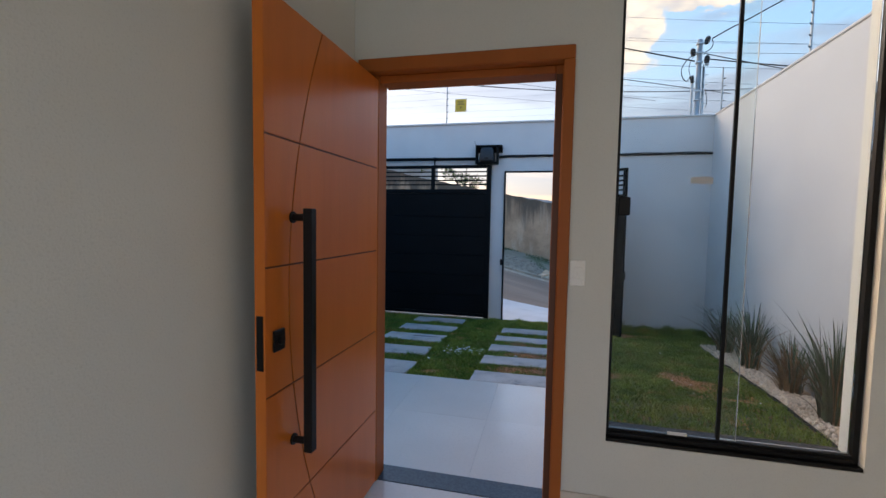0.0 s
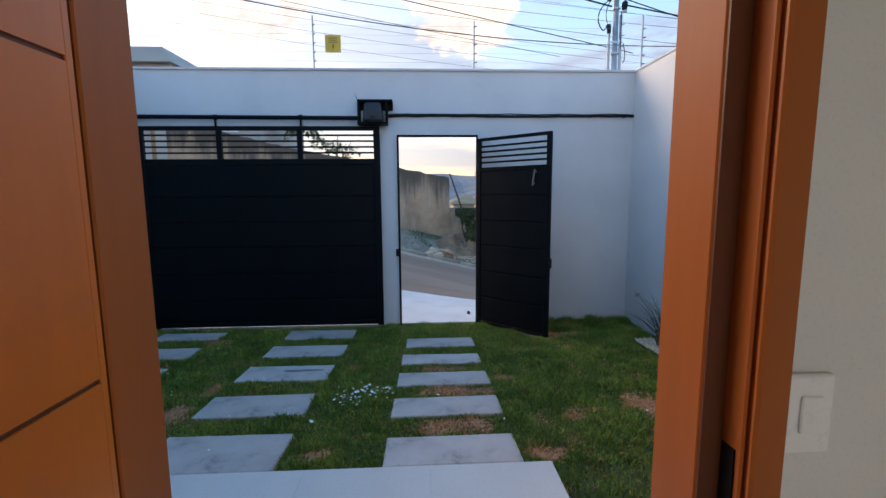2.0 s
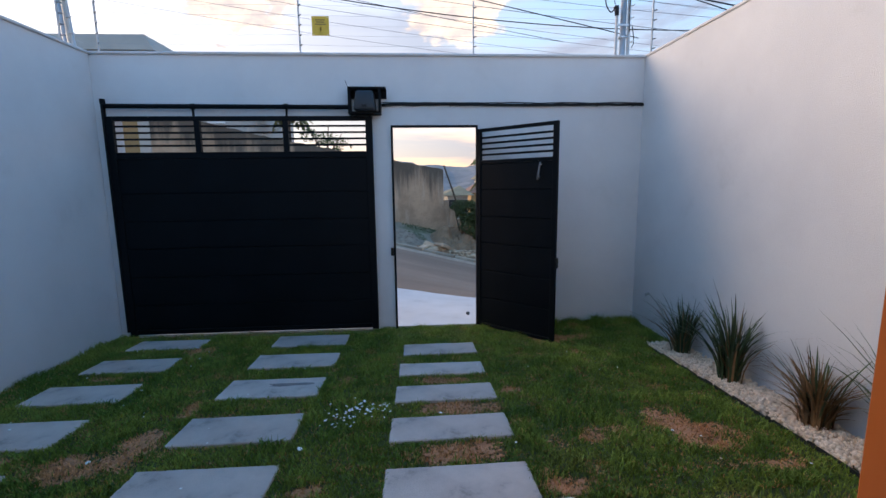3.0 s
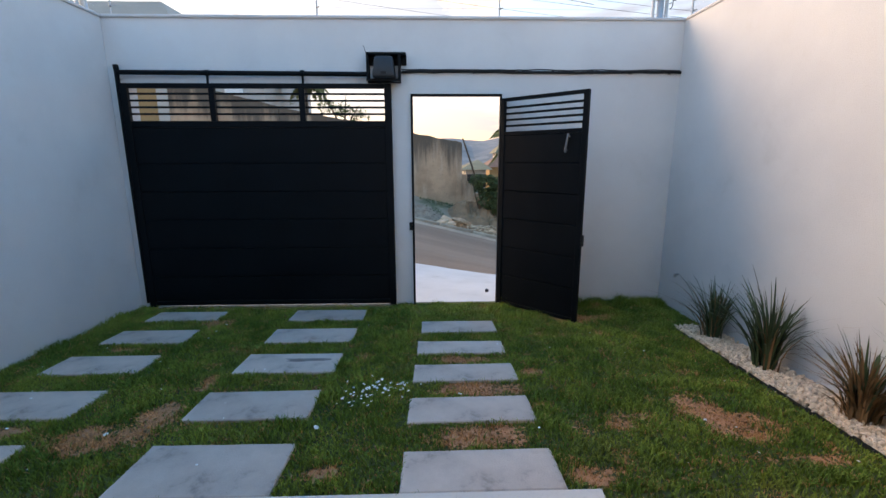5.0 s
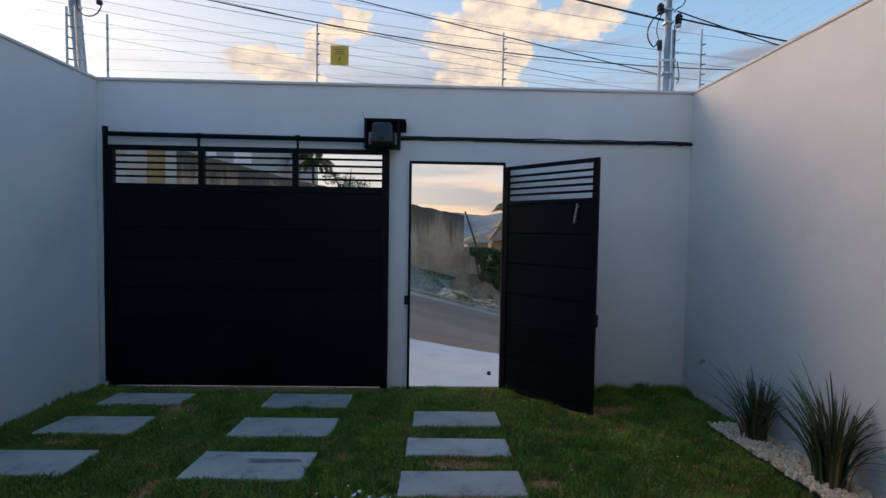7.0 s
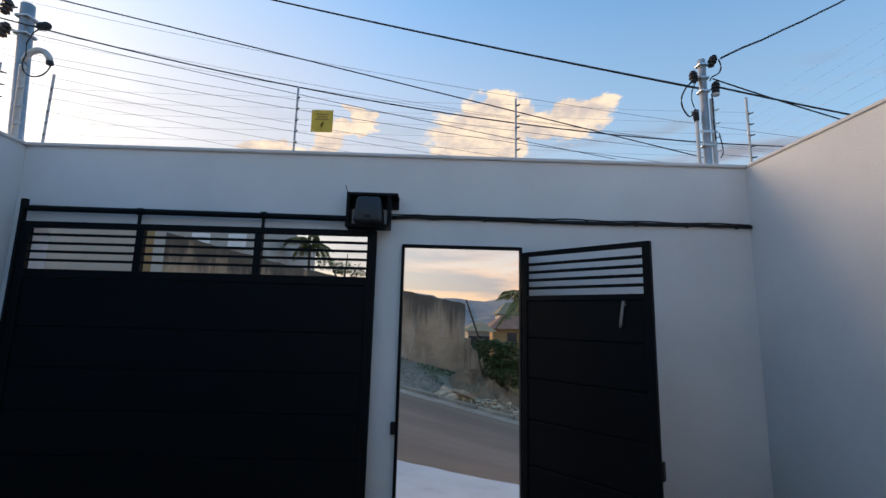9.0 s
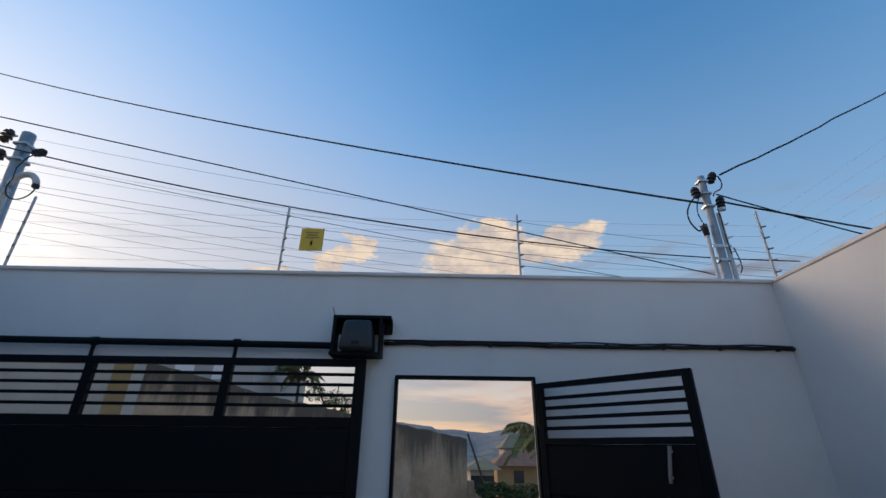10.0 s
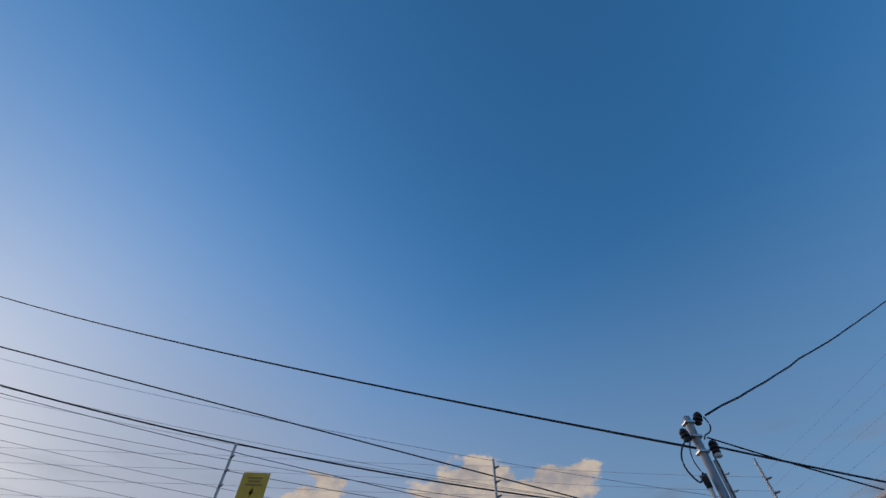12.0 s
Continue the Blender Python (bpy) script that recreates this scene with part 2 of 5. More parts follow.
DIRT = mat("reddish_soil", (0.58, 0.285, 0.150), (0.42, 0.205, 0.108), 9, 0.95, 0.5, 70, stain=((0.16, 0.11, 0.055), 14, 0.5, 0.7, 0.6))
YELLOW = mat("yellow_sign", (0.72, 0.50, 0.06), (0.66, 0.44, 0.05), 9, 0.55, 0.0)
INK = mat("dark_print", (0.38, 0.24, 0.05), (0.33, 0.21, 0.05), 9, 0.6, 0.0)
SWITCH = mat("white_plastic", (0.88, 0.88, 0.86), (0.85, 0.85, 0.83), 9, 0.35, 0.0)
TAPE = mat("grey_plate", (0.58, 0.57, 0.56), (0.52, 0.51, 0.50), 9, 0.6, 0.05)
INSUL = mat("grey_insulator_plastic", (0.16, 0.165, 0.17), (0.21, 0.215, 0.22), 9, 0.5, 0.0)
PORCELAIN = mat("brown_porcelain", (0.060, 0.030, 0.026), (0.035, 0.024, 0.026), 12, 0.3, 0.0)
OLIVE_ROOF = mat("olive_roof", (0.25, 0.22, 0.13), (0.20, 0.18, 0.11), 1.2, 0.9, 0.2, 9)
ORANGE = mat("ochre_facade", (0.40, 0.255, 0.115), (0.34, 0.215, 0.095), 0.8, 0.85, 0.2, 50)
BEIGE = mat("beige_facade", (0.50, 0.44, 0.37), (0.44, 0.385, 0.325), 0.7, 0.85, 0.2, 50, stain=((0.30, 0.25, 0.20), 1.1, 0.55, 0.8, 0.4))
ROOF = mat("clay_roof", (0.26, 0.145, 0.095), (0.20, 0.11, 0.072), 2, 0.9, 0.4, 12)
FAR_WALL = mat("far_house_wall", (0.52, 0.48, 0.43), (0.42, 0.38, 0.34), 0.3, 0.9, 0.0)
DARK_GLASS = mat("dark_window", (0.03, 0.035, 0.04), (0.04, 0.045, 0.05), 2, 0.12, 0.0)


def glass(name, tint):
    m = bpy.data.materials.new(name)
    m.use_nodes = True
    p = m.node_tree.nodes["Principled BSDF"]
    p.inputs["Base Color"].default_value = (*tint, 1)
    p.inputs["Roughness"].default_value = 0.0
    p.inputs["IOR"].default_value = 1.45
    p.inputs["Transmission Weight"].default_value = 1.0
    return m


GLASS = glass("clear_glass", (0.93, 0.97, 0.95))


def stained_wall(name):
    """Old render: blotched grey-buff, black mould along the top edge and long pale and dark run-off streaks."""
    m = bpy.data.materials.new(name)
    m.use_nodes = True
    t = m.node_tree
    n, link = t.nodes, t.links.new
    p = n["Principled BSDF"]
    p.inputs["Roughness"].default_value = 0.95
    co = n.new("ShaderNodeTexCoord")

    def noisy(scale, stretch, detail=6.0):
        mp = n.new("ShaderNodeMapping")
        mp.inputs["Scale"].default_value = stretch
        link(co.outputs["Object"], mp.inputs[0])
        x = n.new("ShaderNodeTexNoise")
        x.inputs["Scale"].default_value, x.inputs["Detail"].default_value, x.inputs["Roughness"].default_value = scale, detail, 0.62
        link(mp.outputs[0], x.inputs["Vector"])
        return x.outputs[0]

    def calc(op, a, b):
        k = n.new("ShaderNodeMath")
        k.operation = op
        for s, v in zip(k.inputs, (a, b)):
            if isinstance(v, (int, float)):
                s.default_value = v
            else:
                link(v, s)
        return k.outputs[0]

    def ramp(v, lo, hi, top=1.0):
        k = n.new("ShaderNodeMapRange")
        k.interpolation_type = "SMOOTHSTEP"
        link(v, k.inputs[0])
        k.inputs[1].default_value, k.inputs[2].default_value, k.inputs[4].default_value = lo, hi, top
        return k.outputs[0]

    def mixed(f, a, b):
        k = n.new("ShaderNodeMix")
        k.data_type = "RGBA"
        link(f, k.inputs[0])
        for s, v in ((k.inputs[6], a), (k.inputs[7], b)):
            if isinstance(v, tuple):
                s.default_value = (*v, 1)
            else:
                link(v, s)
        return k.outputs[2]

    xyz = n.new("ShaderNodeSeparateXYZ")
    link(co.outputs["Object"], xyz.inputs[0])
    below = calc("SUBTRACT", calc("SUBTRACT", 2.56, calc("MULTIPLY", xyz.outputs[0], 0.19)), xyz.outputs[2])   # depth under the sloping top
    blotch, runs, fine = noisy(0.9, (1, 1, 1)), noisy(2.6, (1, 1, 0.10)), noisy(14.0, (1, 1, 1))
    col = mixed(ramp(blotch, 0.36, 0.66), (0.57, 0.390, 0.255), (0.38, 0.255, 0.165))
    col = mixed(ramp(noisy(1.7, (1, 1, 0.22)), 0.52, 0.68, 0.7), col, (0.62, 0.485, 0.360))
    reach = calc("SUBTRACT", calc("ADD", 0.52, calc("MULTIPLY", calc("SUBTRACT", runs, 0.5), 4.2)), below)
    col = mixed(ramp(reach, -0.55, 0.45, 0.85), col, (0.085, 0.072, 0.058))
    col = mixed(ramp(fine, 0.52, 0.74, 0.5), col, (0.20, 0.16, 0.125))
    link(col, p.inputs["Base Color"])
    bump = n.new("ShaderNodeBump")
    bump.inputs["Strength"].default_value, bump.inputs["Distance"].default_value = 0.7, 0.03
    link(fine, bump.inputs["Height"])
    link(bump.outputs[0], p.inputs["Normal"])
    return m


STREET_WALL = stained_wall("stained_street_wall")
GRAVEL = mat("grey_gravel", (0.37, 0.270, 0.195), (0.24, 0.172, 0.122), 6, 0.95, 0.5, 40, island=0.35)
EARTH = mat("brown_earth", (0.34, 0.205, 0.115), (0.23, 0.138, 0.078), 2.2, 0.95, 0.6, 24, stain=((0.42, 0.33, 0.24), 4, 0.55, 0.75, 0.5))


# ---------------------------------------------------------------- building tools
def thing(name, label, category, at=(0, 0, 0), turn=0.0, group="", kind=""):
    ob = new(name)
    ob.empty_display_size = 0.1
    ob.matrix_world = pose(*at, 0, 0, turn)
    return tagged(ob, label, category, group, kind)


def mesh_of(name, bm, material, smooth=False):
    me = bpy.data.meshes.new(name)
    bm.normal_update()
    bm.to_mesh(me)
    bm.free()
    for m in (material if isinstance(material, (list, tuple)) else (material,)):
        me.materials.append(m)
    if smooth:
        me.polygons.foreach_set("use_smooth", [True] * len(me.polygons))
    return me


def part(name, bm, material, parent=None, label="", smooth=False):
    ob = new(name, mesh_of(name, bm, material, smooth))
    ob.parent = parent
    if label:
        ob["label"] = label
    return ob


def solid(name, bm, material, label, category, group="", kind="", smooth=False):
    return tagged(part(name, bm, material, None, "", smooth), label, category, group, kind)


def box(x0, x1, y0, y1, z0, z1, bevel=0.0, bm=None, seg=1):
    one = bmesh.new()
    bmesh.ops.create_cube(one, size=1)
    for v in one.verts:
        v.co = Vector((x0 + (x1 - x0) * (v.co.x + 0.5), y0 + (y1 - y0) * (v.co.y + 0.5), z0 + (z1 - z0) * (v.co.z + 0.5)))
    if bevel:
        bmesh.ops.bevel(one, geom=one.edges[:], offset=bevel, segments=seg, affect="EDGES", profile=0.5)
    return one if bm is None else merge(bm, one)


def merge(bm, other, m=None):
    if m is not None:
        other.transform(m)
    tmp = bpy.data.meshes.new("tmp")
    other.to_mesh(tmp)
    other.free()
    bm.from_mesh(tmp)
    bpy.data.meshes.remove(tmp)
    return bm


def tube(points, radius, sides=8, bm=None, ends=None):
    """A round bar along the points; radius may run to another value at the end."""
    bm = bm or bmesh.new()
    pts = [Vector(p) for p in points]
    rings = []
    for i, p in enumerate(pts):
        d = (pts[min(i + 1, len(pts) - 1)] - pts[max(i - 1, 0)]).normalized()
        side = d.cross(Vector((0, 0, 1)))
        if side.length < 1e-3:
            side = Vector((1, 0, 0))
        side.normalize()
        up = side.cross(d)
        r = radius if ends is None else radius + (ends - radius) * i / max(1, len(pts) - 1)
        rings.append([bm.verts.new(p + r * (math.cos(a) * side + math.sin(a) * up)) for a in (2 * math.pi * k / sides for k in range(sides))])
    for a, b in zip(rings, rings[1:]):
        for k in range(sides):
            bm.faces.new((a[k], a[(k + 1) % sides], b[(k + 1) % sides], b[k]))
    bm.faces.new(rings[0][::-1])
    bm.faces.new(rings[-1])
    return bm


def wall_mesh(us, zs, is_open, d0, d1, along="x"):
    """A wall of cells with openings cut through: us along it, zs up, d0 to d1 its thickness."""
    bm = bmesh.new()
    verts = {}

    def vert(u, d, z):
        key = (round(u, 4), round(d, 4), round(z, 4))
        if key not in verts:
            verts[key] = bm.verts.new((u, d, z) if along == "x" else (d, u, z))
        return verts[key]

    nu, nz = len(us) - 1, len(zs) - 1
    full = [[not is_open((us[i] + us[i + 1]) / 2, (zs[j] + zs[j + 1]) / 2) for j in range(nz)] for i in range(nu)]

    def filled(i, j):
        return 0 <= i < nu and 0 <= j < nz and full[i][j]

    for i in range(nu):
        for j in range(nz):
            if not full[i][j]:
                continue
            a, b, c, d = us[i], us[i + 1], zs[j], zs[j + 1]
            for depth in (d0, d1):
                bm.faces.new([vert(a, depth, c), vert(b, depth, c), vert(b, depth, d), vert(a, depth, d)])
            if not filled(i - 1, j):
                bm.faces.new([vert(a, d0, c), vert(a, d1, c), vert(a, d1, d), vert(a, d0, d)])
            if not filled(i + 1, j):
                bm.faces.new([vert(b, d0, c), vert(b, d1, c), vert(b, d1, d), vert(b, d0, d)])
            if not filled(i, j - 1):
                bm.faces.new([vert(a, d0, c), vert(b, d0, c), vert(b, d1, c), vert(a, d1, c)])
            if not filled(i, j + 1):
                bm.faces.new([vert(a, d0, d), vert(b, d0, d), vert(b, d1, d), vert(a, d1, d)])
    bmesh.ops.recalc_face_normals(bm, faces=bm.faces[:])
    return bm


def ribbons(name, material, count, make, segments):
    """Many thin blades in one mesh. make(i) gives root, lean direction, side direction, length, width and droop."""
    verts, faces = [], []
    for i in range(count):
        root, lean, side, length, width, droop = make(i)
        base = len(verts)
        for s in range(segments + 1):
            f = s / segments
            c = root + Vector((0, 0, 1)) * (length * (f - droop * f * f * f)) + lean * (length * f * f)
            if s == segments:
                verts.append(c[:])
            else:
                w = width * (1 - 0.75 * f * f) / 2
                verts.append((c - side * w)[:])
                verts.append((c + side * w)[:])
        for s in range(segments - 1):
            k = base + 2 * s
            faces.append((k, k + 1, k + 3, k + 2))
        k = base + 2 * (segments - 1)
        faces.append((k, k + 1, k + 2))
    me = bpy.data.meshes.new(name)
    me.from_pydata(verts, [], faces)
    me.materials.append(material)
    return me


# ---------------------------------------------------------------- the lie of the land
def street_fall(x):
    x = max(-60.0, min(60.0, x))
    return 0.03 - 0.245 * x if x > -2.5 else 0.6425 - 0.11 * (x + 2.5)


def step(v, lo, hi):
    f = max(0.0, min(1.0, (v - lo) / (hi - lo)))
    return f * f * (3 - 2 * f)


def lawn_z(y):
    return min(0.04 - 0.043 * y, 0.165)


def land(x, y):
    if y < 0.12:
        return lawn_z(y) if -3.4 < x < 3.2 else -0.15
    street = -0.012 - 0.14 * step(y, 0.15, 2.3) - 0.018 * max(0.0, min(y, 9.0) - 2.3) + street_fall(x) * step(y, 0.3, 5.0)
    if y <= 8.75:
        return street
    rise = 0.46 * step(y, 8.75, 12.0)
    away = max(0.0, y - 13.0)
    z = street + rise - min(24.0, 0.09 * away)
    if x > 2.0:
        z -= step(y, 9.5, 16.0) * min(3.0, (x - 2.0) * 0.5)
    hills = step(y, 300, 800) * (65 + 12 * noise.noise(Vector((x / 190.0, y / 260.0, 3.1))) + 0.12 * max(-150.0, min(150.0, x)) + 10 * noise.noise(Vector((x / 55.0, y / 90.0, 8.0))))
    return z + hills


def sheet(name, xs, ys, height, material, pick=None):
    verts = [(x, y, height(x, y)) for y in ys for x in xs]
    w = len(xs)
    faces = [(j * w + i, j * w + i + 1, (j + 1) * w + i + 1, (j + 1) * w + i) for j in range(len(ys) - 1) for i in range(w - 1)]
    me = bpy.data.meshes.new(name)
    me.from_pydata(verts, [], faces)
    for m in material:
        me.materials.append(m)
    if pick:
        for f in me.polygons:
            f.material_index = pick(f.center)
    return me


def steps(a, b, n):
    return [a + (b - a) * i / n for i in range(n + 1)]


# ---------------------------------------------------------------- ground, street, distance
far_x = [-900, -600, -400, -250, -150, -90] + steps(-60, -12, 16) + steps(-10, 10, 50) + steps(12, 60, 16) + [90, 150, 250, 330, 400, 500, 600, 900]
far_y = [-300, -60, -12] + steps(-6, 0.1, 20) + [0.125] + steps(0.2, 16, 60) + steps(18, 60, 14) + steps(80, 960, 40) + [1400, 2200]
ground = tagged(new("ground", sheet("ground", far_x, far_y, land, [SOIL, VERGE, HILL],
                lambda c: 0 if c.y < 0.12 else (1 if c.y < 40 else 2))), "bare soil and rough land falling away to hills coloured grey for haze", "ground", kind="structure")
road = tagged(new("road", sheet("road", steps(-60, 60, 240), steps(2.29, 8.62, 24), lambda x, y: land(x, y) + 0.012, [ASPHALT])),
              "worn grey asphalt street running steeply downhill", "road", kind="structure")
gutter = tagged(new("gutter", sheet("gutter", steps(-40, 40, 200), steps(8.02, 8.60, 3), lambda x, y: land(x, y) + 0.018 + 0.004 * noise.noise(Vector((x * 2, y * 5, 0))), [KERB])),
               "dusty tan gutter strip below the kerb", "gutter", kind="structure")


def pavement_sheet():
    """Concrete from the wall to a worn, wavering edge that runs slightly askew to the street."""
    me = sheet("pavement", steps(-40, 40, 400), steps(0.0, 1.0, 22), lambda x, y: 0.0, [CONCRETE])
    for v in me.vertices:
        x = v.co.x
        edge = 2.80 - 0.22 * max(-3.0, min(3.0, x)) + 0.09 * noise.noise(Vector((x * 1.3, 0, 5.0))) + 0.05 * noise.noise(Vector((x * 4.1, 0, 2.0)))
        v.co.y *= edge
        v.co.z = land(x, max(v.co.y, 0.13)) + (0.022 if v.co.y < edge - 0.01 else 0.005)
    return me


pavement = tagged(new("pavement", pavement_sheet()),
                  "pale smooth concrete pavement outside the gate", "pavement", kind="structure")

kerb = thing("kerb", "weathered concrete kerb across the street", "kerb", kind="structure")
stone_mesh = mesh_of("kerbstone", box(-0.49, 0.49, -0.07, 0.07, -0.10, 0.09, 0.015), KERB)
for i in range(-14, 12):
    k = new("kerbstone", stone_mesh)
    k.parent = kerb
    fall = math.degrees(math.atan(street_fall(i + 0.5) - street_fall(i - 0.5)))
    k.matrix_world = pose(i, 8.72, land(i, 8.7) + 0.01, random.uniform(-2, 2), -fall, random.uniform(-1, 1))

# ---------------------------------------------------------------- walls of the yard
WALL_TOP = 3.104
X_LEFT, X_RIGHT = -3.10, 2.876


def in_gates(x, z):
    return (-2.93 < x < -0.21 and z < 2.455) or (0.0 < x < 0.975 and z < 2.378)


def coping(parent, x0, x1, y0, y1):
    part("coping", box(x0, x1, y0, y1, WALL_TOP, WALL_TOP + 0.028, 0.006), COPING, parent, "thin overhanging cement coping")


wall_gate = solid("wall_gate", wall_mesh([X_LEFT - 0.15, -2.93, -0.21, 0.0, 0.975, X_RIGHT + 0.15], [-0.6, 2.378, 2.455, WALL_TOP], in_gates, 0.0, 0.15),
                  PLASTER, "white-painted rendered street wall with two gate openings", "wall", kind="structure")
coping(wall_gate, X_LEFT - 0.15, X_RIGHT + 0.15, -0.025, 0.175)
# added strip, stands in for the bright pavement showing under the gate
solid("gate_sill", box(-2.928, -0.212, -0.028, 0.148, -0.1, 0.066, 0.004), CONCRETE, "pale strip added for the bright gap under the driveway gate", "sill", kind="structure")
wall_left = solid("wall_left", box(X_LEFT - 0.15, X_LEFT, -10, -0.001, -0.6, WALL_TOP), PLASTER, "white-painted rendered boundary wall in bluish shade", "wall", kind="structure")
coping(wall_left, X_LEFT - 0.175, X_LEFT + 0.02, -10, -0.027)
wall_right = solid("wall_right", box(X_RIGHT, X_RIGHT + 0.15, -10, -0.001, -0.6, WALL_TOP), PLASTER, "white-painted rendered boundary wall beside the plant bed", "wall", kind="structure")
coping(wall_right, X_RIGHT - 0.012, X_RIGHT + 0.175, -10, -0.027)

# ---------------------------------------------------------------- the house
FLOOR = 0.205
Y_IN, Y_OUT = -4.82, -4.65
ROOM_X0, ROOM_X1, ROOM_Y = -0.275, 2.62, -8.6
CEILING = 3.05


def in_front(x, z):
    return (-0.25 < x < 0.77 and z < 2.37) or (0.97 < x < 1.96 and 0.60 < z < 2.92)


front = solid("wall_house_front", wall_mesh([X_LEFT, ROOM_X0 - 0.12, -0.25, 0.77, 0.97, 1.96, X_RIGHT], [-0.3, 0.60, 2.37, 2.92, 3.45], in_front, Y_IN, Y_OUT),
              PAINT, "plain off-white painted wall with the entrance door and window", "wall", kind="structure")
solid("wall_room_left", box(ROOM_X0 - 0.12, ROOM_X0, ROOM_Y, Y_IN - 0.001, 0.0, CEILING), PAINT, "plain off-white painted wall behind the open door", "wall", kind="structure")
solid("wall_room_right", box(ROOM_X1, ROOM_X1 + 0.12, ROOM_Y, Y_IN - 0.001, 0.0, CEILING), PAINT, "plain off-white painted wall of the room", "wall", kind="structure")
solid("wall_room_back", wall_mesh([X_LEFT, -0.20, 1.35, X_RIGHT], [-0.3, FLOOR, 2.50, CEILING + 0.4], lambda x, z: -0.20 < x < 1.35 and FLOOR < z < 2.50, ROOM_Y - 0.15, ROOM_Y - 0.001), PAINT, "plain off-white painted wall with a wide opening", "wall", kind="structure")
solid("ceiling", box(X_LEFT, X_RIGHT, ROOM_Y, Y_IN - 0.001, CEILING + 0.001, CEILING + 0.18), CEIL, "flat white plaster ceiling", "ceiling", kind="structure")

# floor tiles, indoors and on the porch, with the dark threshold between them
floor = solid("floor", box(ROOM_X0, ROOM_X1, ROOM_Y, -4.762, 0.02, FLOOR - 0.003), GROUT, "glossy pale porcelain tile floor", "floor", kind="structure")
porch = solid("porch_floor", box(X_LEFT, 0.985, -4.61, -3.142, -0.05, FLOOR - 0.013), GROUT, "glossy pale porcelain tile porch one step above the lawn", "floor", kind="structure")
part("porch_edge", box(X_LEFT, 0.99, -3.141, -3.13, -0.02, FLOOR - 0.014), TILE, porch)
solid("threshold", box(-0.245, 0.765, -4.760, -4.612, 0.05, FLOOR + 0.001, 0.004), GRANITE, "dark polished granite threshold under the entrance door", "threshold", kind="structure")


def lay_tiles(parent, x0, x1, y0, y1, w, d, z, mesh_name):
    nx, ny = max(1, round((x1 - x0) / w)), max(1, round((y1 - y0) / d))
    w, d = (x1 - x0) / nx, (y1 - y0) / ny
    me = mesh_of(mesh_name, box(-w / 2 + 0.0006, w / 2 - 0.0006, -d / 2 + 0.0006, d / 2 - 0.0006, -0.008, 0.0, 0.0005), TILE)
    for i in range(nx):
        for j in range(ny):
            t = new("tile", me)
            t.parent = parent
            t.matrix_world = pose(x0 + w * (i + 0.5), y0 + d * (j + 0.5), z)


def skirting(x0, x1, y0, y1, n):
    b = thing("baseboard", "pale porcelain tile skirting along the wall", "baseboard", kind="structure")
    for i in range(n):
        if abs(x1 - x0) > abs(y1 - y0):
            a, c = x0 + (x1 - x0) * i / n, x0 + (x1 - x0) * (i + 1) / n
            part("skirting_tile", box(a + 0.001, c - 0.001, y0, y1, FLOOR, FLOOR + 0.135, 0.002), TILE, b)
        else:
            a, c = y0 + (y1 - y0) * i / n, y0 + (y1 - y0) * (i + 1) / n
            part("skirting_tile", box(x0, x1, a + 0.001, c - 0.001, FLOOR, FLOOR + 0.135, 0.002), TILE, b)


skirting(0.775, ROOM_X1 - 0.012, Y_IN - 0.012, Y_IN - 0.001, 3)
skirting(ROOM_X0 + 0.001, ROOM_X0 + 0.012, -8.59, Y_IN - 0.014, 7)
skirting(ROOM_X1 - 0.012, ROOM_X1 - 0.001, -8.59, Y_IN - 0.001, 7)


# entrance door: frame, then the open leaf
def door_frame():
    d = thing("door_frame", "orange-brown stained wooden frame of the entrance door", "door frame", kind="structure")
    left = part("jamb", box(-0.248, -0.202, Y_IN - 0.010, -4.6720, FLOOR + 0.001, 2.312, 0.002), FRAME_WOOD, d)
    part("stop", box(-0.2015, -0.160, -4.786, -4.6725, FLOOR + 0.002, 2.312, 0.003), FRAME_WOOD, left)
    right = part("jamb", box(0.735, 0.7690, Y_IN - 0.010, Y_OUT + 0.004, FLOOR + 0.001, 2.312, 0.003), FRAME_WOOD, d)
    part("stop", box(0.698, 0.7345, -4.772, Y_OUT + 0.004, FLOOR + 0.002, 2.312, 0.004), FRAME_WOOD, right)
    # dark strip paints the shade on the stop's room-side face
    part("seal", box(0.7000, 0.7335, -4.7765, -4.7723, FLOOR + 0.002, 2.27), WOOD_DARK, right, "dark strip standing in for the shade on the stop's face")
    part("bead", box(0.7275, 0.7345, -4.826, -4.817, FLOOR + 0.002, 2.2895, 0.003), FRAME_WOOD, right)
    part("architrave", box(0.7305, 0.779, Y_IN - 0.024, Y_IN - 0.0115, FLOOR + 0.001, 2.312, 0.004), FRAME_WOOD, right)
    head = part("head", box(-0.248, 0.769, Y_IN - 0.010, Y_OUT + 0.004, 2.3125, 2.368, 0.004), FRAME_WOOD, d)
    part("stop", box(-0.160, 0.698, -4.772, Y_OUT + 0.003, 2.276, 2.312, 0.004), FRAME_WOOD, head)
    part("architrave", box(-0.248, 0.779, Y_IN - 0.024, Y_IN - 0.0115, 2.3125, 2.374, 0.004), FRAME_WOOD, head)
    part("strike_plate", box(0.7322, 0.7349, -4.805, -4.778, 1.13, 1.30), BLACK_BAR, right, "black metal strike plate")
    return d


door_frame()
LEAF_X, LEAF_Y0, LEAF_Y1, LEAF_Z0, LEAF_Z1 = -0.161, -5.705, -4.792, 0.217, 2.285


def groove_line(z):
    return -5.578 + 0.25 * (z - 1.33) ** 2


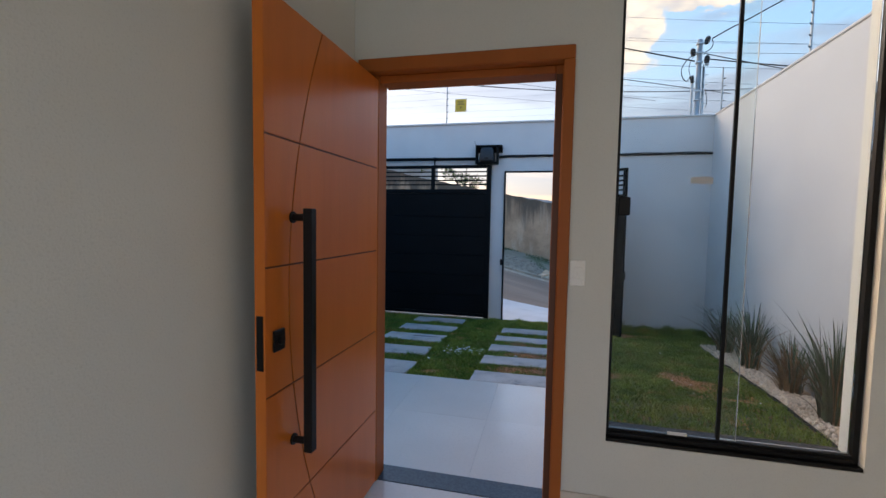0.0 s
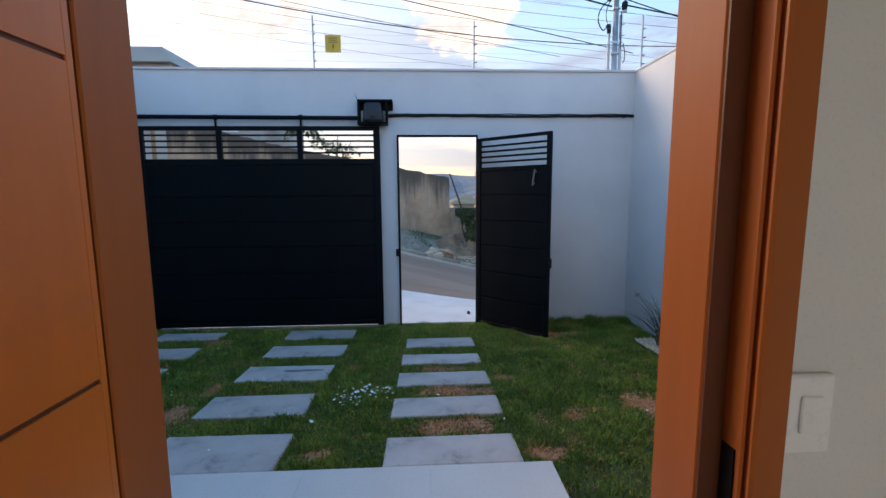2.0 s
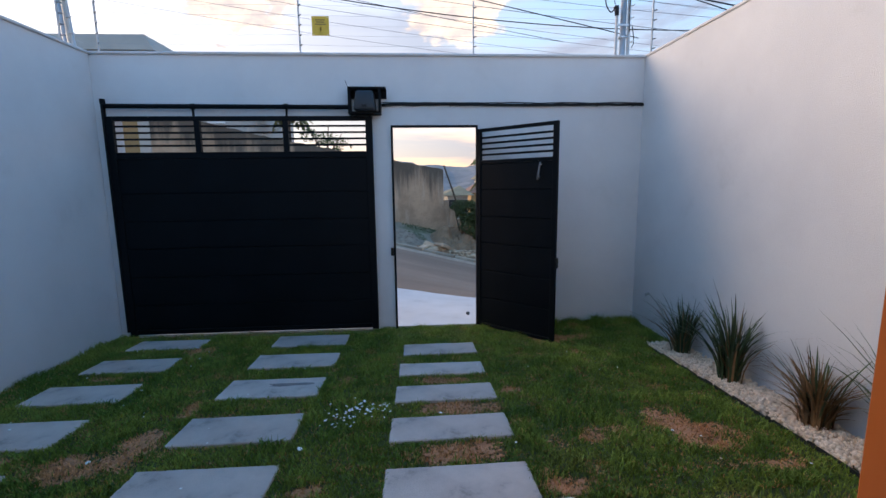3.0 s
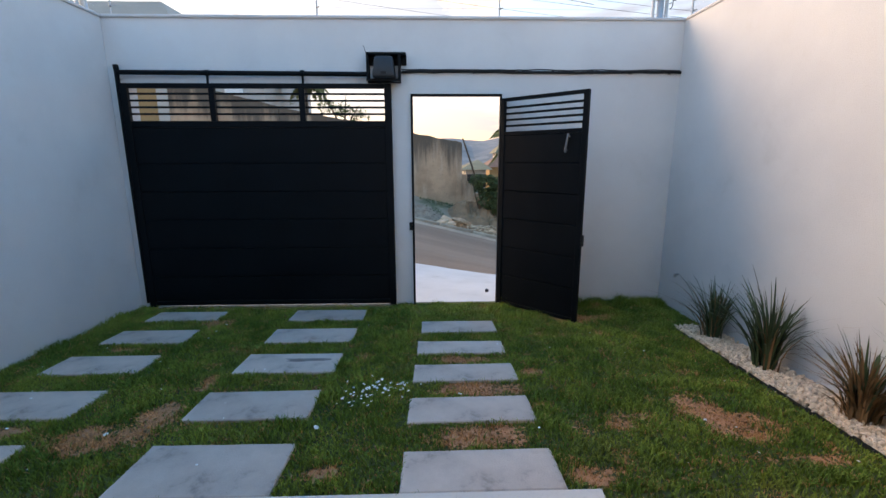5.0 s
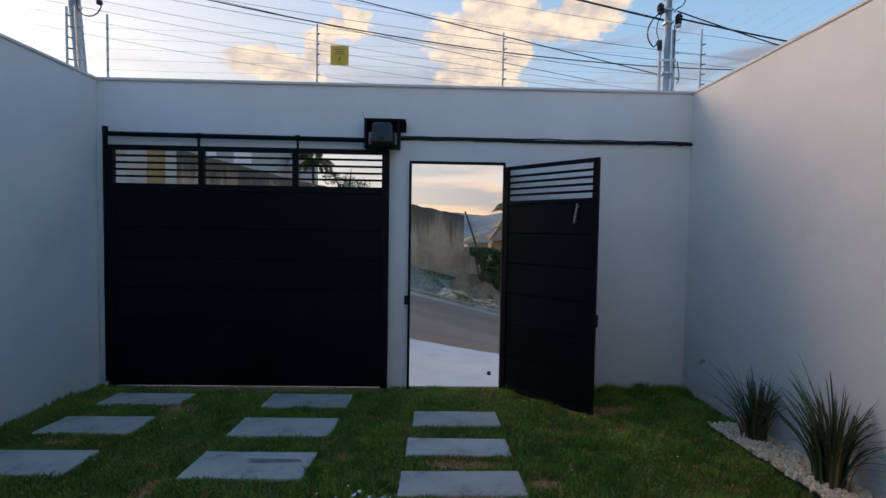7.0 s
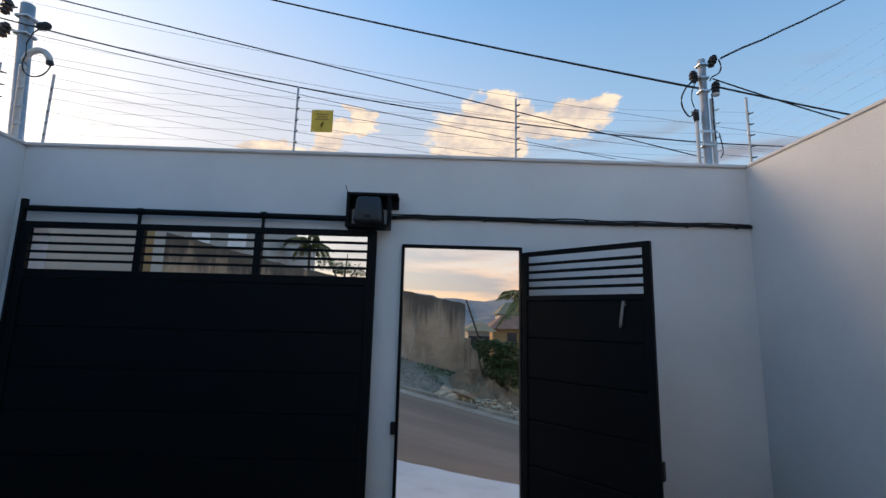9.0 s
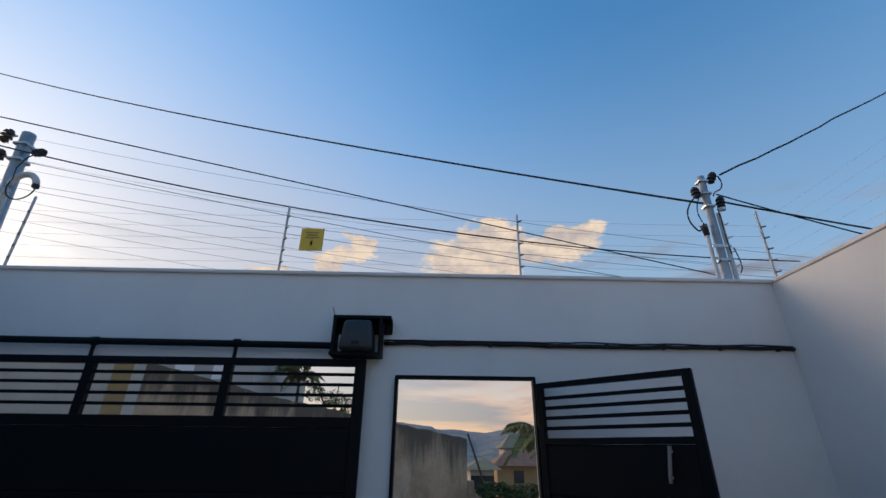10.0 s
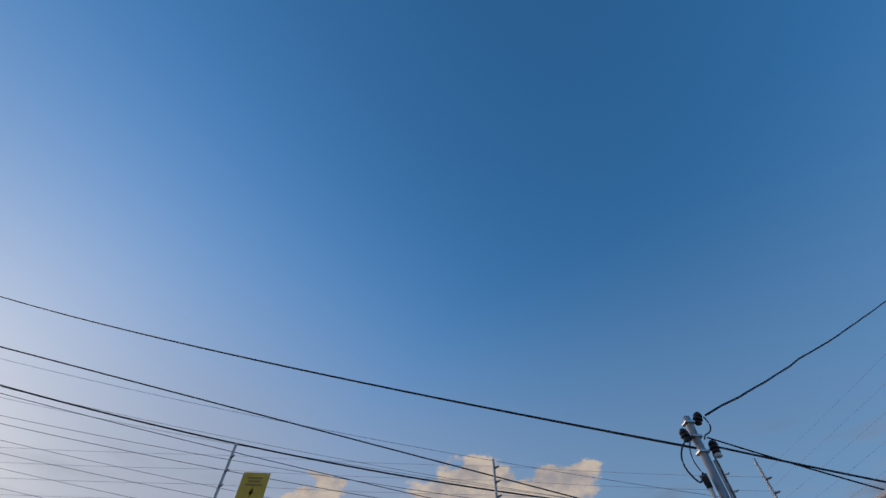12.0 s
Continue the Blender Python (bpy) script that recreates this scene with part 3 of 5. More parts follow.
def entrance_door():
    d = thing("door_1", "open orange-brown wooden entrance door with curved grooves", "door", kind="structure")
    # core is coloured darker than the panels, so the grooves read as dark lines
    part("core", box(LEAF_X - 0.036, LEAF_X - 0.004, LEAF_Y0, LEAF_Y1, LEAF_Z0, LEAF_Z1, 0.001), WOOD_DARK, d, "core coloured darker than the panels, showing in the grooves")
    part("edge_strip", box(LEAF_X - 0.037, LEAF_X, LEAF_Y0 - 0.004, LEAF_Y0 - 0.0005, LEAF_Z0, LEAF_Z1, 0.001), WOOD, d)
    part("hinge_stile", box(LEAF_X - 0.0035, LEAF_X, LEAF_Y1 - 0.012, LEAF_Y1, LEAF_Z0, LEAF_Z1, 0.001), WOOD, d)
    cuts = [LEAF_Z0, 0.60, 1.02, 1.435, 1.85, LEAF_Z1]
    g = 0.0035
    for k in range(5):
        lo = cuts[k] + (g if k else 0)
        hi = cuts[k + 1] - (g if k < 4 else 0)
        for inner in (True, False):
            bm = bmesh.new()
            zs = steps(lo, hi, 6)
            if inner:     # from the curve to the hinge side
                ring = [(groove_line(z) + g, z) for z in zs] + [(LEAF_Y1 - 0.0122, hi), (LEAF_Y1 - 0.0122, lo)]
            else:         # from the free edge to the curve
                ring = [(LEAF_Y0, lo)] + [(groove_line(z) - g, z) for z in zs] + [(LEAF_Y0, hi)]
            f = bm.faces.new([bm.verts.new((LEAF_X - 0.0036, y, z)) for y, z in ring])
            out = bmesh.ops.extrude_face_region(bm, geom=[f])
            for v in out["geom"]:
                if isinstance(v, bmesh.types.BMVert):
                    v.co.x = LEAF_X
            bmesh.ops.recalc_face_normals(bm, faces=bm.faces[:])
            part("panel", bm, WOOD, d)
    h = part("pull_handle", box(LEAF_X + 0.050, LEAF_X + 0.082, -5.575, -5.540, 0.785, 1.625, 0.003), BLACK_BAR, d, "long square matt black pull bar")
    for z in (0.82, 1.595):
        part("standoff", tube([(LEAF_X, -5.557, z), (LEAF_X + 0.051, -5.557, z)], 0.012, 12), BLACK_BAR, h)
        part("rosette", tube([(LEAF_X + 0.0005, -5.557, z), (LEAF_X + 0.006, -5.557, z)], 0.020, 16), BLACK_BAR, h)
    lock = part("lock_plate", box(LEAF_X + 0.0005, LEAF_X + 0.010, -5.674, -5.614, 1.160, 1.230, 0.003), BLACK_BAR, d, "square black lock plate")
    part("cylinder", tube([(LEAF_X + 0.010, -5.644, 1.195), (LEAF_X + 0.020, -5.644, 1.195)], 0.014, 14), BLACK_BAR, lock)
    part("latch_plate", box(LEAF_X - 0.030, LEAF_X - 0.006, LEAF_Y0 - 0.0062, LEAF_Y0 - 0.0042, 1.11, 1.285), BLACK_BAR, d, "black latch plate in the leaf's edge")
    return d


entrance_door()


def window():
    w = thing("window_1", "tall frameless glass window with thin black aluminium edges", "window", kind="structure")
    y0, y1 = -4.782, -4.746
    fr = part("window_frame", wall_mesh([0.9705, 0.986, 1.938, 1.9595], [0.6165, 0.648, 2.89, 2.9195], lambda x, z: 0.986 < x < 1.938 and 0.648 < z < 2.89, y0, y1), BLACK_BAR, w, "thin black aluminium frame")
    part("bottom_track", box(0.988, 1.936, y0 - 0.014, y0 - 0.001, 0.617, 0.636, 0.002), BLACK_BAR, fr)
    for a, b, yy in ((0.988, 1.510, -4.770), (1.436, 1.936, -4.757)):
        p = part("pane", box(a, b, yy - 0.004, yy + 0.004, 0.650, 2.888), GLASS, w, "clear glass pane")
        p.visible_shadow = False
    part("meeting_seal", box(1.432, 1.447, -4.7800, -4.7745, 0.650, 2.888), BLACK_BAR, w, "black rubber seal")
    part("glass_edge", box(1.5105, 1.5130, -4.772, -4.768, 0.650, 2.888), TAPE, w, "pale polished glass edge")
    part("latch", box(0.986, 1.036, -4.800, -4.7750, 1.630, 1.712, 0.004), BLACK_BAR, w, "black window latch")
    part("clip", box(1.235, 1.315, -4.786, -4.7825, 0.650, 0.664, 0.001), SWITCH, w, "white plastic clip")
    part("sticker", box(1.278, 1.366, -4.7763, -4.7742, 1.770, 1.800), PLASTER, w, "small pale sticker on the glass")
    part("window_sill", box(0.9705, 1.9595, Y_IN + 0.001, Y_OUT + 0.02, 0.6005, 0.616, 0.002), BLACK_BAR, w, "black sill")
    return w


window()


def switch_plate():
    s = thing("light_switch", "white plastic light switch plate beside the door", "light switch")
    y = Y_IN - 0.0005
    part("plate", box(0.784, 0.854, y - 0.011, y, 1.308, 1.426, 0.005, seg=3), SWITCH, s)
    part("rocker", box(0.803, 0.835, y - 0.015, y - 0.0112, 1.340, 1.395, 0.002), SWITCH, s)


switch_plate()

# eave beam over the porch
eave = thing("porch_beam", "pale rendered beam end above the porch", "beam", kind="structure")
part("beam", box(-0.13, -0.01, Y_OUT + 0.001, -4.05, 2.47, 2.62, 0.006), PLASTER, eave)

# ---------------------------------------------------------------- driveway gate
def driveway_gate():
    g = thing("driveway_gate", "closed black steel tilting gate of ribbed panels with a slatted top", "gate")
    y0, y1 = -0.075, -0.030
    for a, b in ((-2.965, -2.895), (-0.270, -0.198)):
        part("stile", box(a, b, y0, y1, 0.070, 2.468, 0.004), BLACK, g)
    part("top_rail", box(-2.894, -0.271, y0, y1, 2.420, 2.468, 0.004), BLACK, g)
    part("middle_rail", box(-2.894, -0.271, y0, y1, 2.030, 2.095, 0.004), BLACK, g)
    part("bottom_rail", box(-2.894, -0.271, y0, y1, 0.086, 0.135, 0.004), BLACK, g)
    for x in (-2.045, -1.125):
        part("mullion", box(x - 0.03, x + 0.03, y0, y1, 2.0955, 2.4195, 0.003), BLACK, g)
    for z in (2.165, 2.232, 2.299, 2.366):
        for a, b in ((-2.894, -2.0755), (-2.0145, -1.1555), (-1.0945, -0.271)):
            part("slat", box(a, b, y0 + 0.012, y1 - 0.012, z - 0.010, z + 0.010, 0.002), BLACK, g)
    cuts = [0.1355, 0.42, 0.74, 1.06, 1.36, 1.66, 2.0295]
    for a, b in zip(cuts, cuts[1:]):
        p = box(-2.894, -0.271, y0 + 0.012, y1 - 0.010, a + 0.005, b - 0.005, 0.002)
        part("sheet_panel", p, BLACK, g)
    part("backing", box(-2.894, -0.271, y0 + 0.024, y1 - 0.014, 0.136, 2.029), BLACK, g)
    part("bracket", box(-2.99, -2.966, -0.072, -0.035, 1.03, 1.10, 0.003), STEEL, g, "small bare steel pivot bracket")
    return g


driveway_gate()


def counterweight_tube():
    t = thing("gate_tube", "black painted steel tube of the tilting gate mechanism", "tube")
    part("tube", tube([(-2.975, -0.055, 2.575), (-0.43, -0.055, 2.562)], 0.024, 12), BLACK, t)
    part("post", box(-2.990, -2.966, -0.085, -0.035, 0.12, 2.595, 0.004), BLACK, t)
    part("post_cap", tube([(-2.978, -0.06, 2.595), (-2.978, -0.06, 2.645)], 0.026, 10), BLACK, t)
    for x in (-2.075, -1.105):
        part("hanger", box(x - 0.010, x + 0.010, -0.062, -0.046, 2.469, 2.552), BLACK, t)
        part("clamp", tube([(x - 0.02, -0.055, 2.57), (x + 0.02, -0.055, 2.57)], 0.030, 12), BLACK, t)


counterweight_tube()


def gate_motor():
    m = thing("gate_motor", "dark grey plastic gate motor in a black steel bracket", "gate motor")
    part("back_plate", box(-0.438, -0.036, -0.020, -0.001, 2.655, 2.757, 0.003), BLACK, m)
    part("shelf", box(-0.438, -0.036, -0.150, -0.021, 2.735, 2.757, 0.002), BLACK, m)
    for x in (-0.425, -0.105):
        part("arm", box(x - 0.012, x + 0.012, -0.150, -0.022, 2.500, 2.7345, 0.002), BLACK, m)
    part("tray", box(-0.437, -0.093, -0.175, -0.022, 2.478, 2.4995, 0.002), BLACK, m)
    bm = box(-0.365, -0.150, -0.235, -0.030, 2.5005, 2.715, 0.030, seg=3)
    for v in bm.verts:
        f = (v.co.z - 2.5) / 0.215
        v.co.x = -0.2575 + (v.co.x + 0.2575) * (1.08 - 0.22 * f)
        v.co.y = -0.030 + (v.co.y + 0.030) * (1.0 - 0.15 * f * f)
    part("housing", bm, PLASTIC, m, "tapered dark grey plastic housing", True)
    part("badge", box(-0.285, -0.230, -0.2365, -0.232, 2.535, 2.560, 0.001), BLACK_BAR, m)
    part("whisker_wire", tube([(-0.44, -0.03, 2.757), (-0.455, -0.03, 2.79), (-0.475, -0.035, 2.845)], 0.003, 5), CABLE, m)
    return m


gate_motor()
conduit = thing("conduit", "black cable conduit clipped along the wall", "conduit")
part("pipe", tube([(x, -0.017 - 0.004 * noise.noise(Vector((x * 4, 0, 3))), 2.594 + 0.004 * math.sin(3.1 * x) + 0.006 * noise.noise(Vector((x * 6, 0, 0)))) for x in steps(-0.09, 2.873, 60)], 0.0150, 8), BLACK_BAR, conduit, "", True)
part("loose_cable", tube([(x, -0.024, 2.613 + 0.009 * noise.noise(Vector((x * 3.3, 7, 0))) + 0.004 * noise.noise(Vector((x * 11, 2, 0)))) for x in steps(-0.09, 2.86, 60)], 0.0060, 6), BLACK_BAR, conduit, "thin loose black cable", True)
for x in steps(0.25, 2.75, 6):
    part("clip", box(x - 0.009, x + 0.009, -0.035, -0.0005, 2.576, 2.611, 0.002), BLACK_BAR, conduit)


# ---------------------------------------------------------------- pedestrian gate
def gate_surround():
    s = thing("gate_surround", "thin black steel surround of the pedestrian gate", "door frame", kind="structure")
    part("jamb", box(0.0005, 0.022, -0.030, 0.060, 0.0, 2.355, 0.002), BLACK, s)
    part("jamb", box(0.957, 0.9745, -0.004, 0.060, 0.0, 2.355, 0.002), BLACK, s)
    part("head", box(0.0005, 0.9745, -0.004, 0.060, 2.3555, 2.3775, 0.002), BLACK, s)
    part("strike_box", box(-0.034, -0.0005, -0.038, -0.001, 0.92, 1.01, 0.004), BLACK_BAR, s, "black strike box")


gate_surround()


def pedestrian_gate():
    leaf_w = 0.985
    g = thing("pedestrian_gate", "black steel gate leaf standing open into the yard", "gate", at=(0.985, -0.012, 0.0), turn=-45.0)
    z0, z1 = 0.075, 2.325
    part("stile", box(0.006, 0.052, -0.042, -0.004, z0, z1, 0.003), BLACK, g)
    free = part("stile", box(leaf_w - 0.052, leaf_w, -0.042, -0.004, z0, z1, 0.003), BLACK, g)
    part("top_rail", box(0.0525, leaf_w - 0.0525, -0.042, -0.004, z1 - 0.035, z1, 0.003), BLACK, g)
    part("bottom_rail", box(0.0525, leaf_w - 0.0525, -0.042, -0.004, z0, z0 + 0.035, 0.003), BLACK, g)
    part("middle_rail", box(0.0525, leaf_w - 0.0525, -0.042, -0.004, 1.945, 1.982, 0.003), BLACK, g)
    for z in (2.040, 2.102, 2.164, 2.226):
        part("slat", box(0.0525, leaf_w - 0.0525, -0.034, -0.014, z - 0.011, z + 0.011, 0.002), BLACK, g)
    cuts = [z0 + 0.0355, 0.42, 0.74, 1.06, 1.36, 1.66, 1.9445]
    for a, b in zip(cuts, cuts[1:]):
        part("sheet_panel", box(0.0525, leaf_w - 0.0525, -0.036, -0.010, a + 0.007, b - 0.007, 0.002), BLACK, g)
    part("backing", box(0.0525, leaf_w - 0.0525, -0.024, -0.020, z0 + 0.036, 1.944), BLACK, g)
    h = part("pull_handle", tube([(0.788, -0.070, 1.760), (0.792, -0.071, 1.800), (0.808, -0.071, 1.900), (0.814, -0.070, 1.935)], 0.010, 8), INSUL, g, "dull grey steel pull handle", True)
    for z in (1.785, 1.910):
        part("standoff", tube([(0.7895 + (z - 1.785) * 0.16, -0.0365, z), (0.7895 + (z - 1.785) * 0.16, -0.0618, z)], 0.007, 8), ZINC, h)
    part("lock_box", box(leaf_w + 0.0005, leaf_w + 0.018, -0.046, -0.002, 0.86, 0.97, 0.003), BLACK_BAR, free, "black lock box")
    for z in (0.35, 1.2, 2.1):
        part("hinge", tube([(0.0, -0.012, z - 0.05), (0.0, -0.012, z + 0.05)], 0.012, 10), BLACK, g)
    return g


pedestrian_gate()

# ---------------------------------------------------------------- stepping slabs in the lawn
SLABS = []
# each run of slabs: left edge, right edge, near edge, far edge
for run in (((0.045, 0.830, -3.128, -2.81), (0.051, 0.826, -2.535, -2.24), (0.064, 0.824, -2.00, -1.72), (0.078, 0.821, -1.50, -1.23), (0.104, 0.822, -0.99, -0.677)),
            ((-1.325, -0.550, -3.128, -2.72), (-1.318, -0.556, -2.47, -2.11), (-1.300, -0.535, -1.82, -1.465), (-1.285, -0.515, -1.20, -0.85), (-1.270, -0.505, -0.59, -0.243)),
            ((-2.750, -2.025, -3.128, -2.69), (-2.750, -2.025, -2.42, -2.06), (-2.745, -2.025, -1.79, -1.455), (-2.740, -2.020, -1.17, -0.84), (-2.730, -2.010, -0.545, -0.255))):
    SLABS += run


def paving_slab(x0, x1, y0, y1):
    cx, cy = (x0 + x1) / 2, (y0 + y1) / 2
    bm = box(x0 - cx, x1 - cx, y0 - cy, y1 - cy, -0.05, 0.0)
    bmesh.ops.subdivide_edges(bm, edges=[e for e in bm.edges if abs(e.verts[0].co.z - e.verts[1].co.z) < 0.001], cuts=5, use_grid_fill=True)
    for v in bm.verts:
        k = noise.noise_vector(Vector((v.co.x * 9 + cx, v.co.y * 9 + cy, 0.0)))
        v.co.x += 0.006 * k.x
        v.co.y += 0.006 * k.y
    bmesh.ops.bevel(bm, geom=[e for e in bm.edges if e.calc_face_angle(0) > 0.8 and max(v.co.z for v in e.verts) > -0.001], offset=0.006, segments=1, affect="EDGES")
    ob = solid("paving_slab", bm, SLAB, "grey cement paving slab set in the lawn", "paving slab", "stepping slabs")
    if -1.35 < x0 < -1.25 and y0 == -1.82:
        spill = bmesh.new()
        rim = []
        for k in range(28):
            a = 2 * math.pi * k / 28
            q = 1 + 0.45 * noise.noise(Vector((math.cos(a) * 1.6, math.sin(a) * 1.6, 7.0)))
            rim.append(spill.verts.new((0.10 + 0.17 * q * math.cos(a) + 0.05 * math.cos(2 * a), 0.045 + 0.035 * q * math.sin(a), 0.0022)))
        spill.faces.new(rim)
        part("spill", spill, SPILL, ob, "dark brown dried spill on the slab")
    ob.matrix_world = pose(cx, cy, lawn_z(cy) + 0.022, -2.46 + random.uniform(-0.5, 0.5), random.uniform(-0.5, 0.5), random.uniform(-0.6, 0.6))


for s in SLABS:
    paving_slab(*s)

# ---------------------------------------------------------------- planting bed
BED_X, BED_Y0, BED_Y1 = 2.545, -4.62, -0.93
edging = thing("bed_edging", "thin dark plastic edging between lawn and pebbles", "edging", kind="structure")
strip = bmesh.new()
for n in range(12):
    y0, y1 = BED_Y0 + (BED_Y1 - BED_Y0) * n / 12, BED_Y0 + (BED_Y1 - BED_Y0) * (n + 1) / 12
    merge(strip, box(BED_X - 0.007, BED_X, y0, y1, lawn_z(y1) - 0.05, lawn_z((y0 + y1) / 2) + 0.026))
part("edge_strip", strip, PLASTIC, edging)
part("edge_strip", box(BED_X, X_RIGHT - 0.001, BED_Y1, BED_Y1 + 0.007, 0.0, lawn_z(BED_Y1) + 0.026), PLASTIC, edging)


def pebbles():
    ico = bmesh.new()
    bmesh.ops.create_icosphere(ico, subdivisions=1, radius=1)
    base = [v.co.copy() for v in ico.verts]
    tris = [[v.index for v in f.verts] for f in ico.faces]
    ico.free()
    rng = random.Random(5)
    verts, faces = [], []
    for i in range(7200):
        x, y = rng.uniform(BED_X + 0.004, X_RIGHT - 0.008), rng.uniform(BED_Y0, BED_Y1 - 0.005)
        r = rng.uniform(0.007, 0.018)
        m = Euler((rng.uniform(0, 6), rng.uniform(0, 6), rng.uniform(0, 6))).to_matrix() @ Matrix.Diagonal((r * 1.25, r, r * 0.72))
        z = lawn_z(y) + 0.012 + rng.uniform(0, 0.030)
        k = len(verts)
        for b in base:
            c = m @ (b * rng.uniform(0.82, 1.12))
            verts.append((x + c.x, y + c.y, z + c.z))
        faces += [(a + k, b2 + k, c2 + k) for a, b2, c2 in tris]
    me = bpy.data.meshes.new("white_pebbles")
    me.from_pydata(verts, [], faces)
    me.materials.append(PEBBLE)
    tagged(new("white_pebbles", me), "bed of small white pebbles along the wall", "pebbles", kind="stuff")


pebbles()


def strap_plant(x, y, height, spread, leaves, dry, seed, label):
    rng = random.Random(seed)
    p = thing("strap_leaf_plant", label, "plant", at=(x, y, lawn_z(y) + 0.01), group="plants along the wall")

    def blade(i, lo=0.55, hi=1.0, out=1.0):
        a = rng.uniform(0, 2 * math.pi)
        lean = Vector((math.cos(a), math.sin(a), 0)) * (0.04 + 0.66 * rng.random() ** 1.4) * spread * out
        if lean.x > 0:
            lean.x *= max(0.15, min(1.0, (2.85 - x) / 0.30))
        root = Vector((math.cos(a), math.sin(a), 0)) * rng.uniform(0, 0.085)
        t = a + rng.uniform(0.8, 2.3)
        return root, lean, Vector((math.cos(t), math.sin(t), 0)), height * 1.06 * rng.uniform(lo, hi), rng.uniform(0.009, 0.019), rng.uniform(0.0, 0.38)

    new("foliage", ribbons("foliage", IRIS, int(leaves * 0.75), blade, 6)).parent = p
    if dry:
        d = new("dry_leaves", ribbons("dry_leaves", IRIS_DRY, dry, lambda i: blade(i, 0.3, 0.92, 1.35), 6))
        d.parent = p
        d["label"] = "withered brown leaves"
    return p


strap_plant(2.725, -1.23, 0.60, 1.15, 150, 50, 1, "dark green strap-leaved clump on white pebbles")
strap_plant(2.720, -1.89, 0.74, 1.25, 180, 30, 2, "tall dark green strap-leaved clump on white pebbles")
strap_plant(2.745, -2.61, 0.58, 1.15, 60, 210, 3, "half-withered brown strap-leaved clump on white pebbles")
strap_plant(2.715, -3.24, 0.80, 1.05, 190, 34, 4, "large spreading strap-leaved clump on white pebbles")
strap_plant(2.735, -3.95, 0.66, 0.95, 140, 30, 6, "green strap-leaved clump on white pebbles")

valve = thing("garden_tap", "small grey pipe stub low on the wall", "tap")
part("stub", tube([(2.876, -0.36, 0.47), (2.839, -0.36, 0.47)], 0.012, 10), ZINC, valve)
part("elbow", tube([(2.841, -0.36, 0.475), (2.839, -0.36, 0.44)], 0.014, 10), ZINC, valve)
# ---------------------------------------------------------------- lawn
def bare(x, y):
    """How bare the lawn is, from 0 to 1: worn patches of soil."""
    v = 0.0
    for px, py, rx, ry in ((1.88, -2.40, 0.17, 0.19), (1.98, -2.62, 0.25, 0.17), (-1.95, -0.62, 0.16, 0.14), (0.52, -2.12, 0.34, 0.12), (0.48, -2.67, 0.36, 0.12),
                           (0.97, -1.85, 0.12, 0.06), (-1.68, -2.62, 0.34, 0.15), (-1.48, -2.40, 0.13, 0.20), (-1.40, -1.95, 0.06, 0.14), (-2.30, -2.55, 0.16, 0.07), (-0.35, -2.97, 0.10, 0.06), (1.02, -3.03, 0.16, 0.08),
                           (0.45, -1.61, 0.30, 0.07), (-2.4, -1.30, 0.16, 0.04), (1.75, -0.62, 0.36, 0.13), (2.25, -2.95, 0.10, 0.07), (1.30, -2.60, 0.12, 0.06)):
        v = max(v, 1.15 - ((x - px) / rx) ** 2 * 0.8 - ((y - py) / ry) ** 2 * 0.8)
    return v + 0.75 * noise.noise(Vector((x * 7, y * 7, 2.0))) + 0.3 * noise.noise(Vector((x * 23, y * 23, 5.0)))


def lawn():
    rng = random.Random(11)
    roots, dry = [], []
    while len(roots) < 165000:
        x, y = rng.uniform(X_LEFT + 0.005, BED_X - 0.014), rng.uniform(-3.125, -0.005)
        if rng.random() < 0.07:
            x, y = rng.uniform(0.995, BED_X - 0.014), rng.uniform(-4.62, -3.1)
        elif rng.random() < 0.022:
            x, y = rng.uniform(BED_X - 0.02, X_RIGHT - 0.006), rng.uniform(BED_Y1 + 0.02, -0.005)
        if any(a + 0.006 < x < b - 0.006 and c + 0.006 < y < d - 0.006 for a, b, c, d in SLABS):
            continue
        if y > -0.15 and -2.9 < x < -0.25 and rng.random() < 0.85:
            continue
        b = bare(x, y)
        if rng.random() < 0.95 * step(b, -0.2, 0.7):
            dry.append((x, y))
        if rng.random() < 0.975 * step(b, 0.0, 0.9):
            continue
        roots.append((x, y))
    for name, pts, material, tall, label in (("lawn", roots, GRASS, 0.042, "short green lawn with worn bare patches"), ("dry_lawn", dry, STRAW, 0.024, "straw-brown dead grass in worn patches")):
        def blade(i):
            x, y = pts[i]
            a, t = rng.uniform(0, 6.283), rng.uniform(0, 6.283)
            edge = (1.3 + 1.8 * max(0.0, 0.5 + noise.noise(Vector((x * 6, y * 6, 4.0))))) if (y > -0.20 and x > 1.0) else (1.6 if x < X_LEFT + 0.06 else 1.0)
            tuft = 0.7 + 1.1 * max(0.0, noise.noise(Vector((x * 5, y * 5, 9.0))) + 0.3)
            if any(p - 0.045 < x < q + 0.045 and r - 0.045 < y < s + 0.045 for p, q, r, s in SLABS):
                edge *= 0.9
            return (Vector((x, y, lawn_z(y) - 0.002)), Vector((math.cos(a), math.sin(a), 0)) * rng.uniform(0.1, 0.9), Vector((math.cos(t), math.sin(t), 0)),
                    tall * rng.uniform(0.5, 1.15) * edge * tuft, rng.uniform(0.0042, 0.0090), rng.uniform(0, 0.3))
        tagged(new(name, ribbons(name, material, len(pts), blade, 2)), label, "lawn", kind="stuff")


